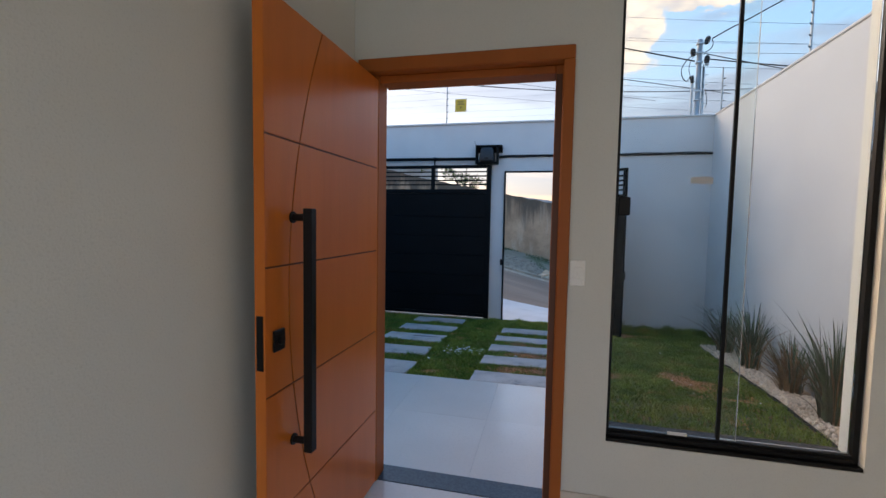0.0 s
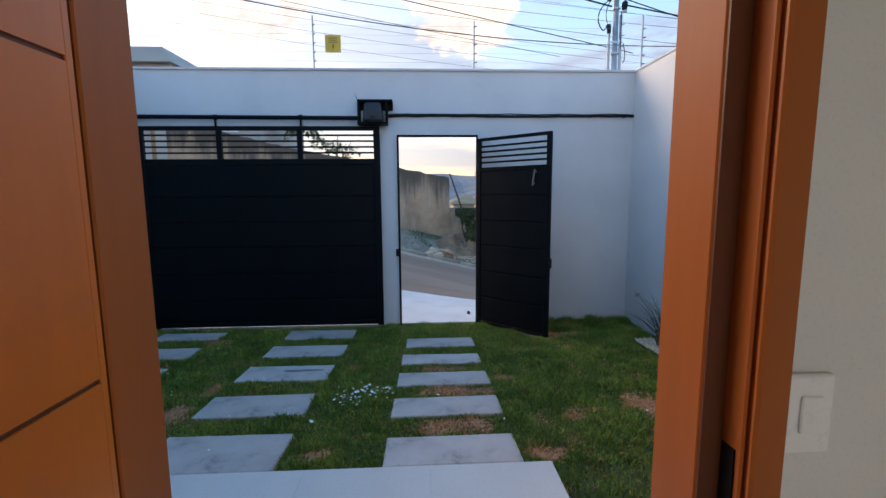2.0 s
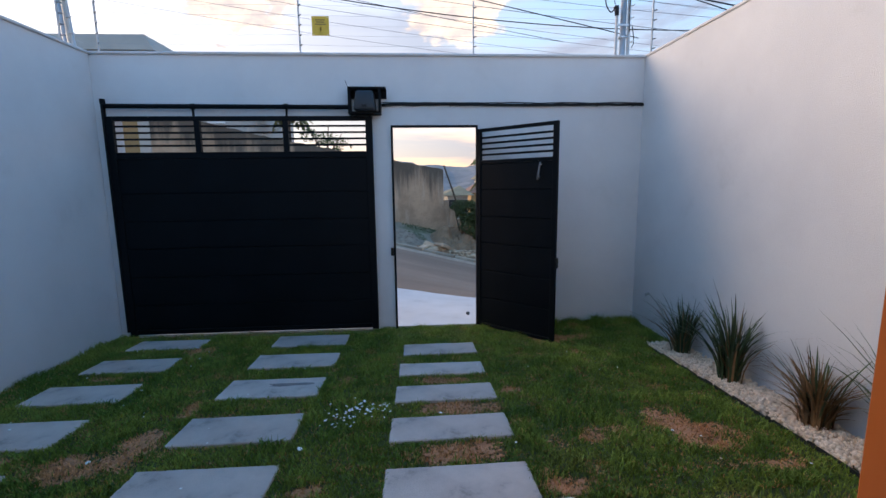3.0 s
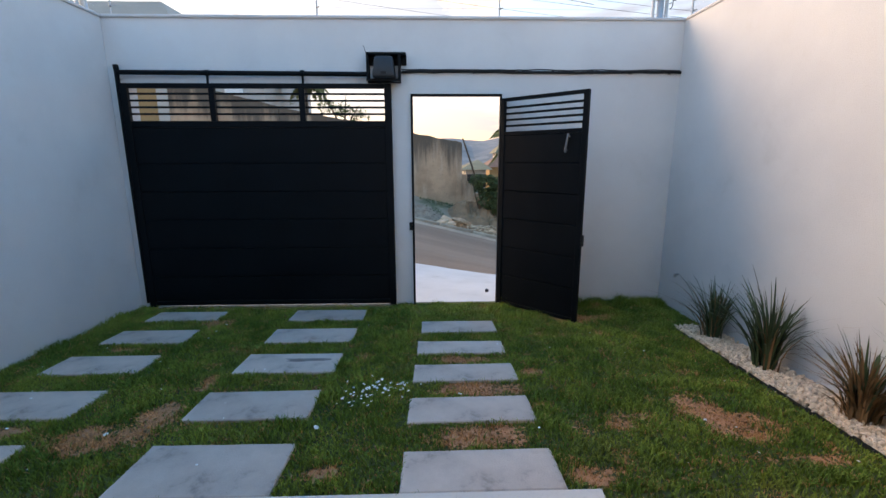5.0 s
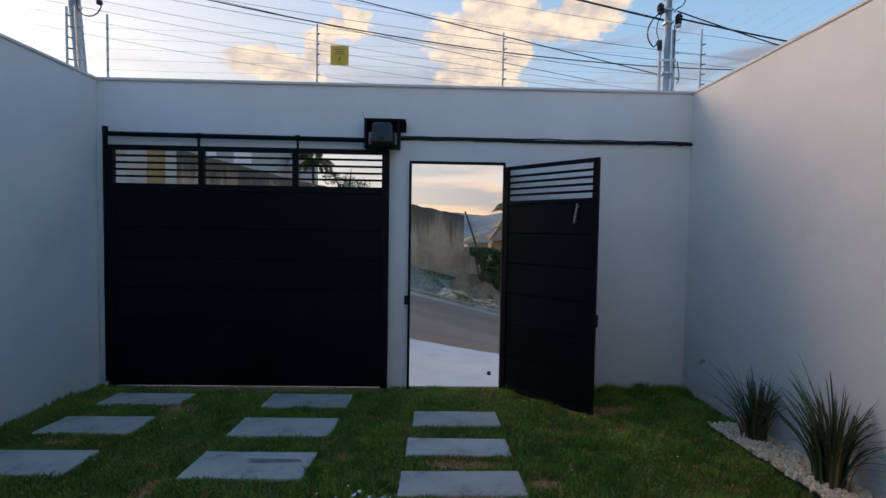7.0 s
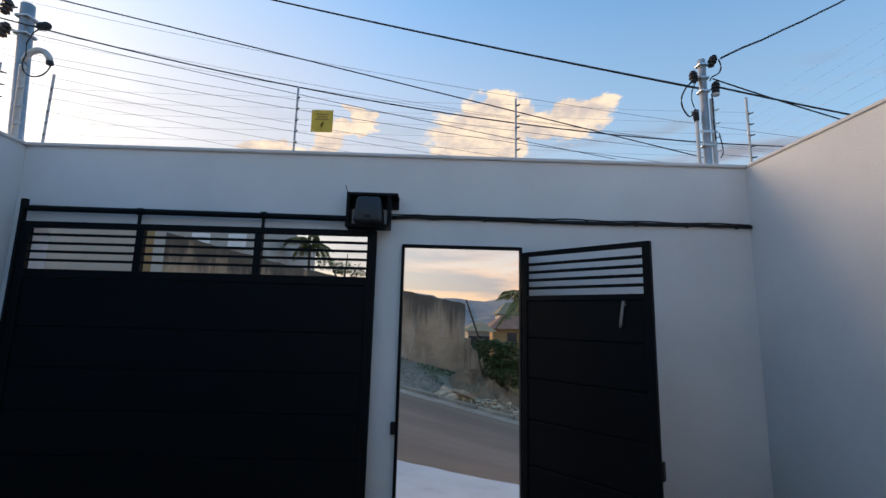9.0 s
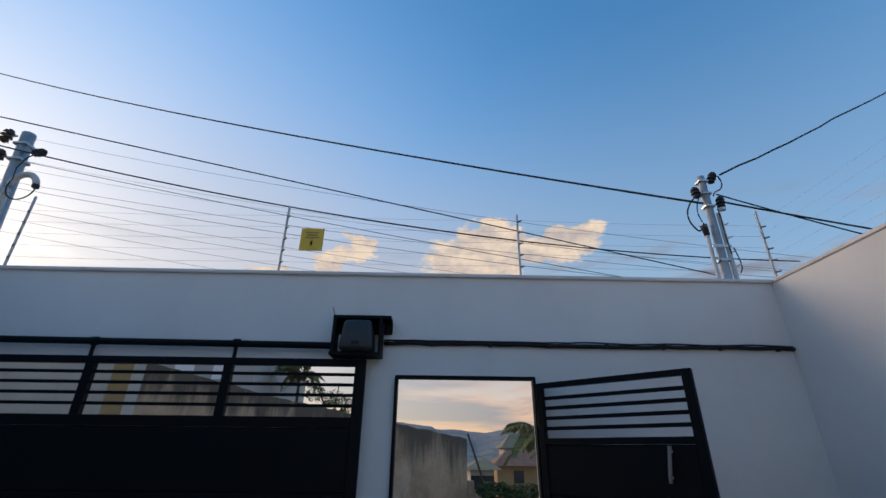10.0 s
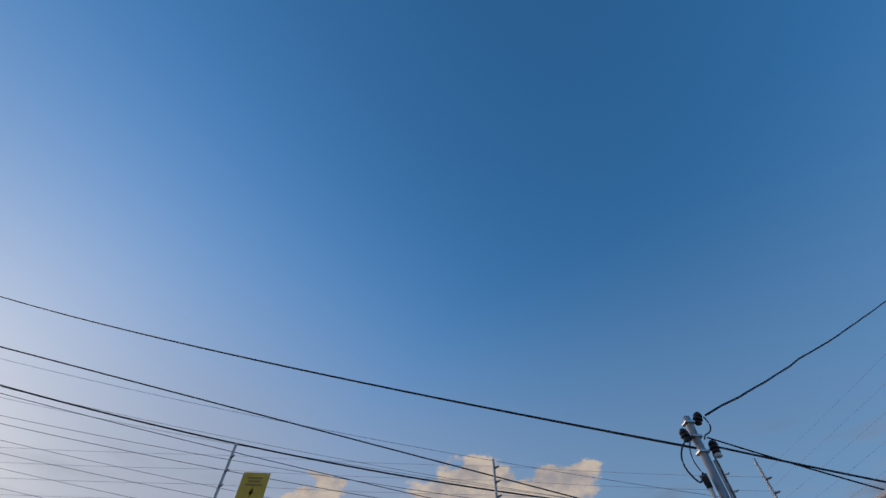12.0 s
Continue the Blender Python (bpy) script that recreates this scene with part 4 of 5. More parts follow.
def bare_patches():
    n = 0.016
    verts, faces = [], []
    for i in range(int(5.6 / n)):
        for j in range(int(3.1 / n)):
            x, y = X_LEFT + 0.02 + i * n, -3.12 + j * n
            if bare(x + n / 2, y + n / 2) + 1.1 * noise.noise(Vector((x * 45, y * 45, 1.0))) > 0.74 and x < BED_X - 0.05:
                k = len(verts)
                verts += [(a, b, lawn_z(b) + 0.004 + 0.004 * noise.noise(Vector((a * 20, b * 20, 0)))) for a, b in ((x, y), (x + n, y), (x + n, y + n), (x, y + n))]
                faces.append((k, k + 1, k + 2, k + 3))
    me = bpy.data.meshes.new("bare_soil")
    me.from_pydata(verts, [], faces)
    me.materials.append(DIRT)
    tagged(new("bare_soil", me), "worn patches of reddish soil in the lawn", "soil", kind="stuff")


lawn()
bare_patches()


def litter():
    rng = random.Random(21)
    bm = bmesh.new()
    for i in range(120):
        if i < 45:
            x, y = rng.gauss(-0.26, 0.10), rng.gauss(-2.14, 0.10)
        elif i < 62:
            x, y = rng.gauss(-0.03, 0.05), rng.gauss(-2.08, 0.06)
        else:
            x, y = rng.uniform(-3.0, 2.4), rng.uniform(-3.1, -0.3)
        r = (rng.uniform(0.005, 0.014) if i < 62 else rng.uniform(0.003, 0.010)) * (2.0 if i % 14 == 0 else 1.0)
        one = bmesh.new()
        bmesh.ops.create_icosphere(one, subdivisions=1, radius=r)
        for v in one.verts:
            v.co *= rng.uniform(0.7, 1.2)
            v.co.z *= 0.25
        merge(bm, one, Matrix.Translation((x, y, lawn_z(y) + 0.026)) @ Euler((rng.uniform(-0.4, 0.4), rng.uniform(-0.4, 0.4), rng.uniform(0, 6))).to_matrix().to_4x4())
    solid("paint_flakes", bm, SWITCH, "scattered white chips of plaster on the grass", "litter", kind="stuff")


litter()

# ---------------------------------------------------------------- electric fence on the walls
FENCE_Z = (3.215, 3.315, 3.415, 3.515, 3.615, 3.675)


def fence_post(x, y, turn, tall=0.56):
    p = thing("fence_post", "slim aluminium electric-fence post with insulators", "fence post", at=(x, y, WALL_TOP + 0.027), turn=turn, group="electric fence posts")
    part("rod", box(-0.008, 0.008, -0.008, 0.008, 0.0, tall, 0.002), ZINC, p)
    for z in FENCE_Z[:5]:
        zz = z - WALL_TOP - 0.027
        part("insulator", tube([(0.004, -0.0085, zz), (0.018, -0.022, zz), (0.030, -0.032, zz + 0.003)], 0.008, 8, ends=0.006), INSUL, p)
    return p


for x, tall in ((-3.01, 0.63), (-0.943, 0.592), (0.930, 0.555), (2.96, 0.643)):
    fence_post(x, 0.035, 0.0, tall)
for y in (-2.16, -4.3):
    fence_post(X_RIGHT + 0.06, y, -90.0)
for y in (-0.25, -2.2, -4.2):
    fence_post(X_LEFT - 0.075, y, 90.0)


def fence_wire(a, b, z, n, radius=0.0010):
    bm = tube([(a[0] + (b[0] - a[0]) * f, a[1] + (b[1] - a[1]) * f, z - 0.012 * math.sin(math.pi * ((f * n) % 1))) for f in steps(0, 1, n * 4)], radius, 4)
    solid("fence_wire", bm, FENCE, "thin bare electric-fence wire", "wire", "electric fence wires")


for z in FENCE_Z[:5]:
    fence_wire((-3.01, 0.0), (2.96, 0.0), z, 3)
    fence_wire((X_RIGHT + 0.025, 0.0), (X_RIGHT + 0.025, -4.6), z, 2, 0.0005)
    fence_wire((X_LEFT - 0.04, 0.0), (X_LEFT - 0.04, -4.6), z, 2)


def warning_sign():
    s = thing("warning_sign", "small yellow plastic warning sign on the fence wires", "sign")
    plate_ob = part("plate", box(-0.800, -0.620, -0.0085, -0.0045, 3.305, 3.500, 0.0015), YELLOW, s)
    for z, w in ((3.462, 0.10), (3.440, 0.08), (3.418, 0.11)):
        part("print_bar", box(-0.71 - w / 2, -0.71 + w / 2, -0.0100, -0.0088, z - 0.006, z + 0.006), INK, plate_ob)
    bolt = bmesh.new()
    f = bolt.faces.new([bolt.verts.new((-0.71 + a, -0.0090, 3.365 + b)) for a, b in ((-0.002, 0.026), (0.012, 0.026), (0.004, 0.006), (0.014, 0.006), (-0.008, -0.028), (-0.002, -0.004), (-0.012, -0.004))])
    bmesh.ops.solidify(bolt, geom=[f], thickness=0.001)
    part("symbol", bolt, INK, plate_ob)
    for x in (-0.785, -0.635):
        for z in (3.318, 3.487):
            part("tie", tube([(x, -0.010, z), (x, 0.0, z)], 0.004, 6), SWITCH, s)


warning_sign()


# ---------------------------------------------------------------- service poles and overhead lines
POLE_SCALE, POLE_MIDDLE = 0.936, Vector((0.25, -3.9, 1.75))


def pole_place(dx):
    """The poles stand close outside the street wall, drawn in towards the yard and a little smaller."""
    return Matrix.Translation(Vector((dx, 0, 0)) + POLE_MIDDLE * (1 - POLE_SCALE)) @ Matrix.Scale(POLE_SCALE, 4)


def drawn_in(point, dx=-0.04):
    return pole_place(dx) @ Vector(point)


def insulator(p, at, size=1.0, lean=(0, 0, 1), material=CABLE, label="black porcelain spool insulator"):
    a, d = Vector(at), Vector(lean).normalized()
    bm = bmesh.new()
    for k, r in ((-0.045, 0.036), (-0.012, 0.043), (0.021, 0.040)):
        tube([a + d * k * size, a + d * (k + 0.008) * size, a + d * (k + 0.018) * size, a + d * (k + 0.024) * size], r * size, 12, bm, ends=r * 0.8 * size)
    tube([a - d * 0.060 * size, a + d * 0.060 * size], 0.020 * size, 8, bm)
    part("insulator", bm, material, p, label, True)


def service_pole_right():
    x, y = 2.915, 0.50
    p = thing("service_pole", "grey galvanised service pole with conduits and black insulators", "utility pole")
    p.matrix_world = pole_place(-0.04)
    part("post", tube([(x, y, land(x, y) - 0.3), (x, y, 4.40)], 0.036, 16), ZINC, p, "", True)
    part("conduit", tube([(x + 0.062, y - 0.02, 0.0), (x + 0.062, y - 0.02, 3.98)], 0.019, 10), WHITE_PIPE, p, "pale conduit pipe", True)
    part("conduit", tube([(x - 0.078, y + 0.012, 0.0), (x - 0.078, y + 0.012, 3.76)], 0.017, 10), WHITE_PIPE, p, "pale conduit pipe", True)
    part("weather_head", tube([(x - 0.078, y + 0.012, 3.7605), (x - 0.084, y + 0.010, 3.83), (x - 0.100, y, 3.865)], 0.024, 10, ends=0.034), PLASTIC, p, "grey weather head on the conduit", True)
    for z in (3.50, 4.06, 4.20, 4.34):
        part("strap", box(x - 0.048, x + 0.048, y - 0.044, y + 0.042, z - 0.012, z + 0.012, 0.005), STEEL, p)
    part("spacer", box(x - 0.096, x + 0.084, y - 0.046, y - 0.0445 + 0.004, 3.62, 3.645), STEEL, p)
    insulator(p, (x + 0.090, y - 0.03, 4.375), 1.0, (0.35, -0.2, 1))
    insulator(p, (x - 0.092, y - 0.005, 4.215), 1.0, (-0.1, 0, 1))
    insulator(p, (x + 0.092, y - 0.05, 4.085), 1.0, (0.05, 0, 1))
    part("pale_cap", tube([(x + 0.092, y - 0.05, 4.000), (x + 0.092, y - 0.05, 4.024)], 0.030, 10), WHITE_PIPE, p)

    def swing(pts, r):
        curve = []
        for k in range(len(pts) - 1):
            q0, q1, q2, q3 = (Vector((*pts[max(0, min(len(pts) - 1, k + o))], 0)) for o in (-1, 0, 1, 2))
            for f in (0.0, 0.25, 0.5, 0.75):
                curve.append(0.5 * (2 * q1 + (q2 - q0) * f + (2 * q0 - 5 * q1 + 4 * q2 - q3) * f * f + (3 * q1 - q0 - 3 * q2 + q3) * f ** 3))
        curve.append(Vector((*pts[-1], 0)))
        part("jumper_cable", tube([(x + q.x, y - 0.045, q.y) for q in curve], r, 6), CABLE, p, "black jumper cable", True)

    swing([(-0.105, 4.16), (-0.185, 4.09), (-0.245, 3.98), (-0.245, 3.87), (-0.190, 3.78), (-0.150, 3.80), (-0.120, 3.86)], 0.0075)
    swing([(-0.09, 4.15), (-0.135, 4.06), (-0.150, 3.96), (-0.130, 3.87)], 0.0050)
    swing([(0.145, 4.39), (0.165, 4.31), (0.135, 4.24), (0.070, 4.20), (0.045, 4.16)], 0.0065)
    swing([(0.05, 4.02), (0.058, 3.92), (0.052, 3.75), (0.062, 3.55)], 0.0055)
    swing([(0.095, 3.62), (0.118, 3.50), (0.120, 3.42), (0.095, 3.37)], 0.0050)
    for z in (3.44, 3.58, 3.72, 3.86):
        part("hook", tube([(x + 0.080, y - 0.025, z), (x + 0.110, y - 0.03, z + 0.004), (x + 0.122, y - 0.03, z + 0.016)], 0.006, 6), WHITE_PIPE, p)
    return p


def service_pole_left():
    x, y = -3.84, 0.50
    p = thing("service_pole", "pale grey service pole with a swan-neck conduit", "utility pole")
    p.matrix_world = pole_place(0.06)
    part("post", tube([(x + 0.40, y, land(x, y) - 0.3), (x, y, 4.72)], 0.058, 16), ZINC, p, "leaning grey post", True)
    neck = [(-3.50, y - 0.09, 0.3), (-3.695, y - 0.09, 4.03)] + [(-3.575 - 0.120 * math.cos(a), y - 0.09, 4.06 + 0.135 * math.sin(a)) for a in steps(0.2, 2.95, 12)]
    part("swan_neck", tube(neck, 0.028, 12), WHITE_PIPE, p, "pale swan-neck conduit", True)
    mouth = (-3.575 - 0.120 * math.cos(2.95), 4.06 + 0.135 * math.sin(2.95))
    part("mouth", tube([(mouth[0] + 0.001, y - 0.09, mouth[1] - 0.004), (mouth[0] + 0.006, y - 0.09, mouth[1] - 0.030)], 0.030, 12), PLASTIC, p, "dark mouth of the conduit")
    loop = [(-3.535 + 0.130 * math.cos(a), y - 0.13, 4.04 + 0.135 * math.sin(a)) for a in steps(0.1, -3.7, 20)] + [(-3.66, y - 0.13, 4.24), (-3.62, y - 0.12, 4.36), (-3.56, y - 0.10, 4.43)]
    part("cable_loop", tube(loop, 0.0060, 6), CABLE, p, "black cable loop", True)
    insulator(p, (x - 0.150, y - 0.05, 4.66), 1.25, (0.3, 0, 1), PORCELAIN, "brown porcelain spool insulator")
    insulator(p, (x - 0.135, y - 0.05, 4.42), 1.25, (0.3, 0, 1), PORCELAIN, "brown porcelain spool insulator")
    insulator(p, (x + 0.235, y - 0.05, 4.470), 1.0, (1, 0, 0.2), CABLE)
    for z, end in ((4.66, -0.150), (4.42, -0.135), (4.470, 0.235)):
        part("bracket", tube([(x + (0.05 if end > 0 else -0.05), y - 0.05, z), (x + end, y - 0.05, z)], 0.009, 6), STEEL, p)
    for z in (4.40, 4.58):
        part("strap", box(x - 0.066 + (4.72 - z) * 0.08, x + 0.066 + (4.72 - z) * 0.08, y - 0.066, y + 0.064, z - 0.015, z + 0.015, 0.006), STEEL, p)
    for z in (3.45, 3.62, 3.80, 3.98):
        part("peg", tube([(-3.690 + (4.03 - z) * 0.052, y - 0.117, z), (-3.615 + (4.03 - z) * 0.052, y - 0.120, z + 0.004)], 0.010, 8, ends=0.007), WHITE_PIPE, p)
    return p


service_pole_right()
service_pole_left()


def line(a, b, sag, radius, label, material=CABLE, wave=0.0, reach=1.0):
    a, b = Vector(a), Vector(b)
    pts = []
    for f in steps(0.0, reach, 40):
        q = a + (b - a) * f
        q.z -= 4 * sag * f * (1 - f)
        if wave:
            q.z += wave * (noise.noise(Vector((f * 9, 1.7, 0))) + 0.4 * noise.noise(Vector((f * 30, 4.0, 0))))
        pts.append(q)
    solid("overhead_line", tube(pts, radius, 6), material, label, "overhead line", "overhead lines", smooth=True)


line(drawn_in((2.84, 0.45, 4.07)), drawn_in((-8.57, 4.0, 8.95)), 0.12, 0.0100, "thick black overhead service cable", reach=1.6)
line(drawn_in((3.06, 0.42, 4.36)), drawn_in((13.6, 2.58, 10.9)), 0.06, 0.0095, "thick twisted black service cable", wave=0.04)
line(drawn_in((3.00, 0.44, 4.09)), drawn_in((8.2, 0.9, 3.60)), 0.05, 0.0085, "thick black overhead service cable")
line(drawn_in((2.98, 0.44, 4.17)), drawn_in((8.2, 0.9, 3.26)), 0.10, 0.0065, "black overhead service cable")
line((3.61, 1.63, 3.83), (-4.22, 0.57, 5.01), 0.0, 0.0065, "black overhead cable over the street", reach=1.5)
line((3.99, 0.89, 3.7), (-3.01, -0.01, 4.12), 0.20, 0.0060, "black overhead cable over the street", reach=1.3)
line((2.42, 1.5, 3.73), (-3.71, 1.5, 4.88), 0.03, 0.0035, "black overhead cable over the street", reach=1.3)
for zl, zr, yy, r in ((11.0, 7.6, 8.0, 0.005), (9.35, 6.9, 8.0, 0.006), (9.05, 6.3, 7.7, 0.007), (8.75, 5.9, 7.9, 0.005), (8.3, 5.6, 7.5, 0.005),
                      (10.3, 7.2, 8.3, 0.0045), (9.75, 7.05, 7.8, 0.0045), (8.05, 5.35, 7.7, 0.0045), (7.7, 5.1, 7.9, 0.0045)):
    line((11.0, yy, zr - 0.6), (-13.0, yy + 0.6, zl), 0.35, r, "thin overhead wire over the street", THIN, reach=1.2)

# ---------------------------------------------------------------- across the street
def street_wall_top(x):
    return 2.56 - 0.19 * x if x > -4.9 else 3.491 - 0.245 * (x + 4.9)


def block_wall():
    w = thing("street_wall", "tall stained and crumbling concrete wall across the street", "wall")
    bm = bmesh.new()
    rows = []
    for x in steps(-9.2, 1.40, 90):
        base = land(x, 12.0) - 0.4
        top = street_wall_top(x) + 0.035 * noise.noise(Vector((x * 3, 0, 0))) + 0.02 * noise.noise(Vector((x * 11, 0, 3)))
        mid = 0.02 * noise.noise(Vector((x * 1.3, 4, 0)))
        rows.append([bm.verts.new((x, yy, z)) for yy, z in ((12.0, base), (12.0 + mid, (base + top) / 2), (12.0, top), (12.18, top), (12.18, base))])
    for a, b in zip(rows, rows[1:]):
        for k in range(5):
            bm.faces.new((a[k], b[k], b[(k + 1) % 5], a[(k + 1) % 5]))
    bm.faces.new(rows[0])
    bm.faces.new(rows[-1][::-1])
    bmesh.ops.recalc_face_normals(bm, faces=bm.faces[:])
    part("wall_run", bm, STREET_WALL, w)
    for x in (-7.6, -5.4, -3.2, 1.30):
        part("pier", box(x - 0.11, x + 0.11, 11.950, 11.985, land(x, 12.0) - 0.3, street_wall_top(x) - 0.05, 0.01), STREET_WALL, w)
    low = bmesh.new()
    for a, b, t in ((1.402, 1.62, 1.12), (1.621, 1.90, 0.86), (1.901, 2.35, 0.40)):
        box(a, b, 12.0, 12.18, -1.8, t, 0.02, low)
    part("broken_end", low, STREET_WALL, w, "broken low end of the wall")
    return w


block_wall()


def town_house():
    h = thing("town_house", "two-storey beige and ochre house uphill across the street", "house")
    part("wall", box(-26, -10.95, 16.0, 25.0, 0.5, 7.6, 0.03), BEIGE, h)
    part("corner_tower", box(-10.40, -9.62, 12.2, 12.55, 0.4, 5.0, 0.02), ORANGE, h, "ochre painted corner")
    part("front_wall", box(-24.0, -10.401, 12.2, 12.45, 0.4, 4.7, 0.02), BEIGE, h)
    part("gate_pier", box(-9.619, -9.21, 12.0, 12.4, 0.4, 4.62, 0.02), FAR_WALL, h)
    wing = part("side_wing", box(-10.949, -7.15, 16.0, 24.0, 0.5, 6.0, 0.03), FAR_WALL, h, "pale greyish side wing")
    for x in (-10.1, -8.5):
        part("window", box(x - 0.4, x + 0.4, 15.95, 15.9995, 4.55, 5.25, 0.01), SWITCH, wing)
    bm = bmesh.new()
    a = [bm.verts.new(p) for p in ((-26.5, 15.7, 7.601), (-10.75, 15.7, 7.601), (-10.75, 25.4, 7.601), (-26.5, 25.4, 7.601))]
    b = [bm.verts.new(p) for p in ((-26.2, 16.1, 8.35), (-11.3, 16.1, 8.35), (-11.3, 25, 8.35), (-26.2, 25, 8.35))]
    for k in range(4):
        bm.faces.new((a[k], a[(k + 1) % 4], b[(k + 1) % 4], b[k]))
    bm.faces.new(b)
    bm.faces.new(a[::-1])
    part("roof", bm, BEIGE, h, "low parapet roof")
    for x in (-21, -17, -13.2):
        for z in (2.4, 5.4):
            wdw = part("window", box(x - 0.7, x + 0.7, 15.93, 15.9995, z, z + 1.2, 0.01), FAR_WALL, h)
            part("pane", box(x - 0.62, x + 0.62, 15.915, 15.9295, z + 0.08, z + 1.12), DARK_GLASS, wdw)
    return h


town_house()


def leaf_cloud(name, centre, radii, count, size, material, seed, holes=0.35):
    rng = random.Random(seed)
    verts, faces = [], []
    n = 0
    while n < count:
        v = Vector((rng.gauss(0, 1), rng.gauss(0, 1), rng.gauss(0, 1))).normalized() * rng.uniform(0.45, 1.0) ** 0.6
        if noise.noise(v * 2.3 + Vector((seed, 0, 0))) < holes - 0.45:
            continue
        c = Vector(centre) + Vector((v.x * radii[0], v.y * radii[1], v.z * radii[2])) * (1 + 0.25 * noise.noise(v * 3.1))
        e = Euler((rng.uniform(-1, 1), rng.uniform(-1, 1), rng.uniform(0, 6.28))).to_matrix()
        s = size * rng.uniform(0.6, 1.4)
        k = len(verts)
        for p in ((-0.5, 0, 0), (0, -0.28, 0.06), (0.6, 0, 0), (0, 0.28, 0.06)):
            verts.append((c + e @ (Vector(p) * s))[:])
        faces.append((k, k + 1, k + 2, k + 3))
        n += 1
    me = bpy.data.meshes.new(name)
    me.from_pydata(verts, [], faces)
    me.materials.append(material)
    return me


def small_tree():
    t = thing("tree", "small dark tree rising behind the street wall", "tree")
    z = land(-3.4, 14.2)
    tr = tube([(-3.5, 14.2, z - 0.2), (-3.45, 14.2, z + 1.4), (-3.3, 14.25, 3.1)], 0.13, 8, ends=0.07)
    for tip in ((-4.1, 14.0, 4.2), (-2.7, 14.3, 3.9), (-3.3, 14.6, 4.3)):
        tube([(-3.35, 14.22, 2.7), tuple((Vector((-3.35, 14.22, 2.9)) + Vector(tip)) / 2), tip], 0.06, 6, tr, ends=0.015)
    part("trunk", tr, BARK, t, "", True)
    for k, (c, r, n) in enumerate((((-4.05, 14.1, 3.85), (0.40, 0.5, 0.30), 300), ((-3.0, 14.3, 3.45), (0.75, 0.6, 0.36), 700), ((-3.5, 14.4, 3.70), (0.50, 0.5, 0.28), 300))):
        cr = new("crown", leaf_cloud("crown", c, r, n, 0.085, LEAF, 30 + k, 0.5))
        cr.parent = t


small_tree()


def bush():
    b = thing("bush", "rank dark green shrubs on the bank past the wall", "bush")
    z = land(2.1, 11.0)
    st = bmesh.new()
    for dx in (-0.3, 0.1, 0.5):
        tube([(2.15 + dx * 0.3, 11.0, z - 0.1), (2.15 + dx, 10.9, z + 0.7), (2.2 + dx * 1.6, 10.9, z + 1.3)], 0.03, 6, st, ends=0.01)
    part("stems", st, BARK, b)
    for k, (c, r, n) in enumerate((((2.25, 10.9, 0.72), (0.50, 0.5, 0.42), 3000), ((2.95, 10.7, 0.60), (0.75, 0.6, 0.52), 4200), ((1.92, 11.2, 0.92), (0.32, 0.4, 0.22), 800), ((2.75, 10.5, 0.10), (0.60, 0.4, 0.40), 2000), ((3.5, 10.8, 0.35), (0.6, 0.5, 0.6), 2400), ((2.25, 10.6, 0.25), (0.38, 0.4, 0.30), 900))):
        f = new("foliage", leaf_cloud("foliage", c, r, n, 0.075, LEAF, 50 + k))
        f.parent = b


bush()


def palm(x, y, crown, long, fronds, seed, label):
    p = thing("palm", label, "palm tree")
    z = land(x, y)
    part("trunk", tube([(x, y, z - 0.2), (x + 0.04, y, (z + crown) / 2), (x, y, crown)], 0.12, 10, ends=0.08), BARK, p, "", True)
    rng = random.Random(seed)
    for k in range(fronds):
        a = 2 * math.pi * k / fronds + rng.uniform(-0.15, 0.15)
        out, rise = Vector((math.cos(a), math.sin(a), 0)), rng.uniform(0.25, 1.15)
        length = long * rng.uniform(0.85, 1.1)
        spine = [Vector((x, y, crown)) + out * (length * f * (1 - 0.12 * f)) + Vector((0, 0, rise * length * f - 0.95 * length * f * f * (0.55 + 0.5 * (1 - 0.6 * rise)))) for f in steps(0, 1, 12)]
        bm = tube(spine, 0.013, 4, ends=0.004)
        side = out.cross(Vector((0, 0, 1)))
        for i, c in enumerate(spine[1:]):
            for half in (0.0, 0.33, 0.67):
                c2 = c + (spine[min(i + 2, 12)] - c) * half
                w = long * (0.24 * math.sin(math.pi * min(1.0, 0.15 + 0.072 * (i + half))) + 0.03)
                for sgn in (-1, 1):
                    bend = c2 + side * (sgn * w * 0.6) + out * 0.08 + Vector((0, 0, -0.10 * w))
                    tip = c2 + side * (sgn * w * 0.85) + out * 0.14 + Vector((0, 0, -0.75 * w * rng.uniform(0.8, 1.2)))
                    v = [bm.verts.new(q) for q in (c2 - out * 0.007, c2 + out * 0.007, bend + out * 0.006, tip, bend - out * 0.006)]
                    bm.faces.new(v)
        part("frond", bm, PALM, p)
    return p


palm(3.42, 9.9, 2.30, 1.45, 11, 4, "drooping palm beside the street")
palm(-5.85, 18.0, 5.15, 1.4, 10, 9, "tall palm rising behind the street wall")
post = thing("leaning_post", "old dark post leaning beside the broken wall", "post")
part("shaft", tube([(2.12, 11.6, 0.1), (1.80, 11.55, 1.28), (1.40, 11.5, 2.42)], 0.042, 6, ends=0.030), BARK, post)


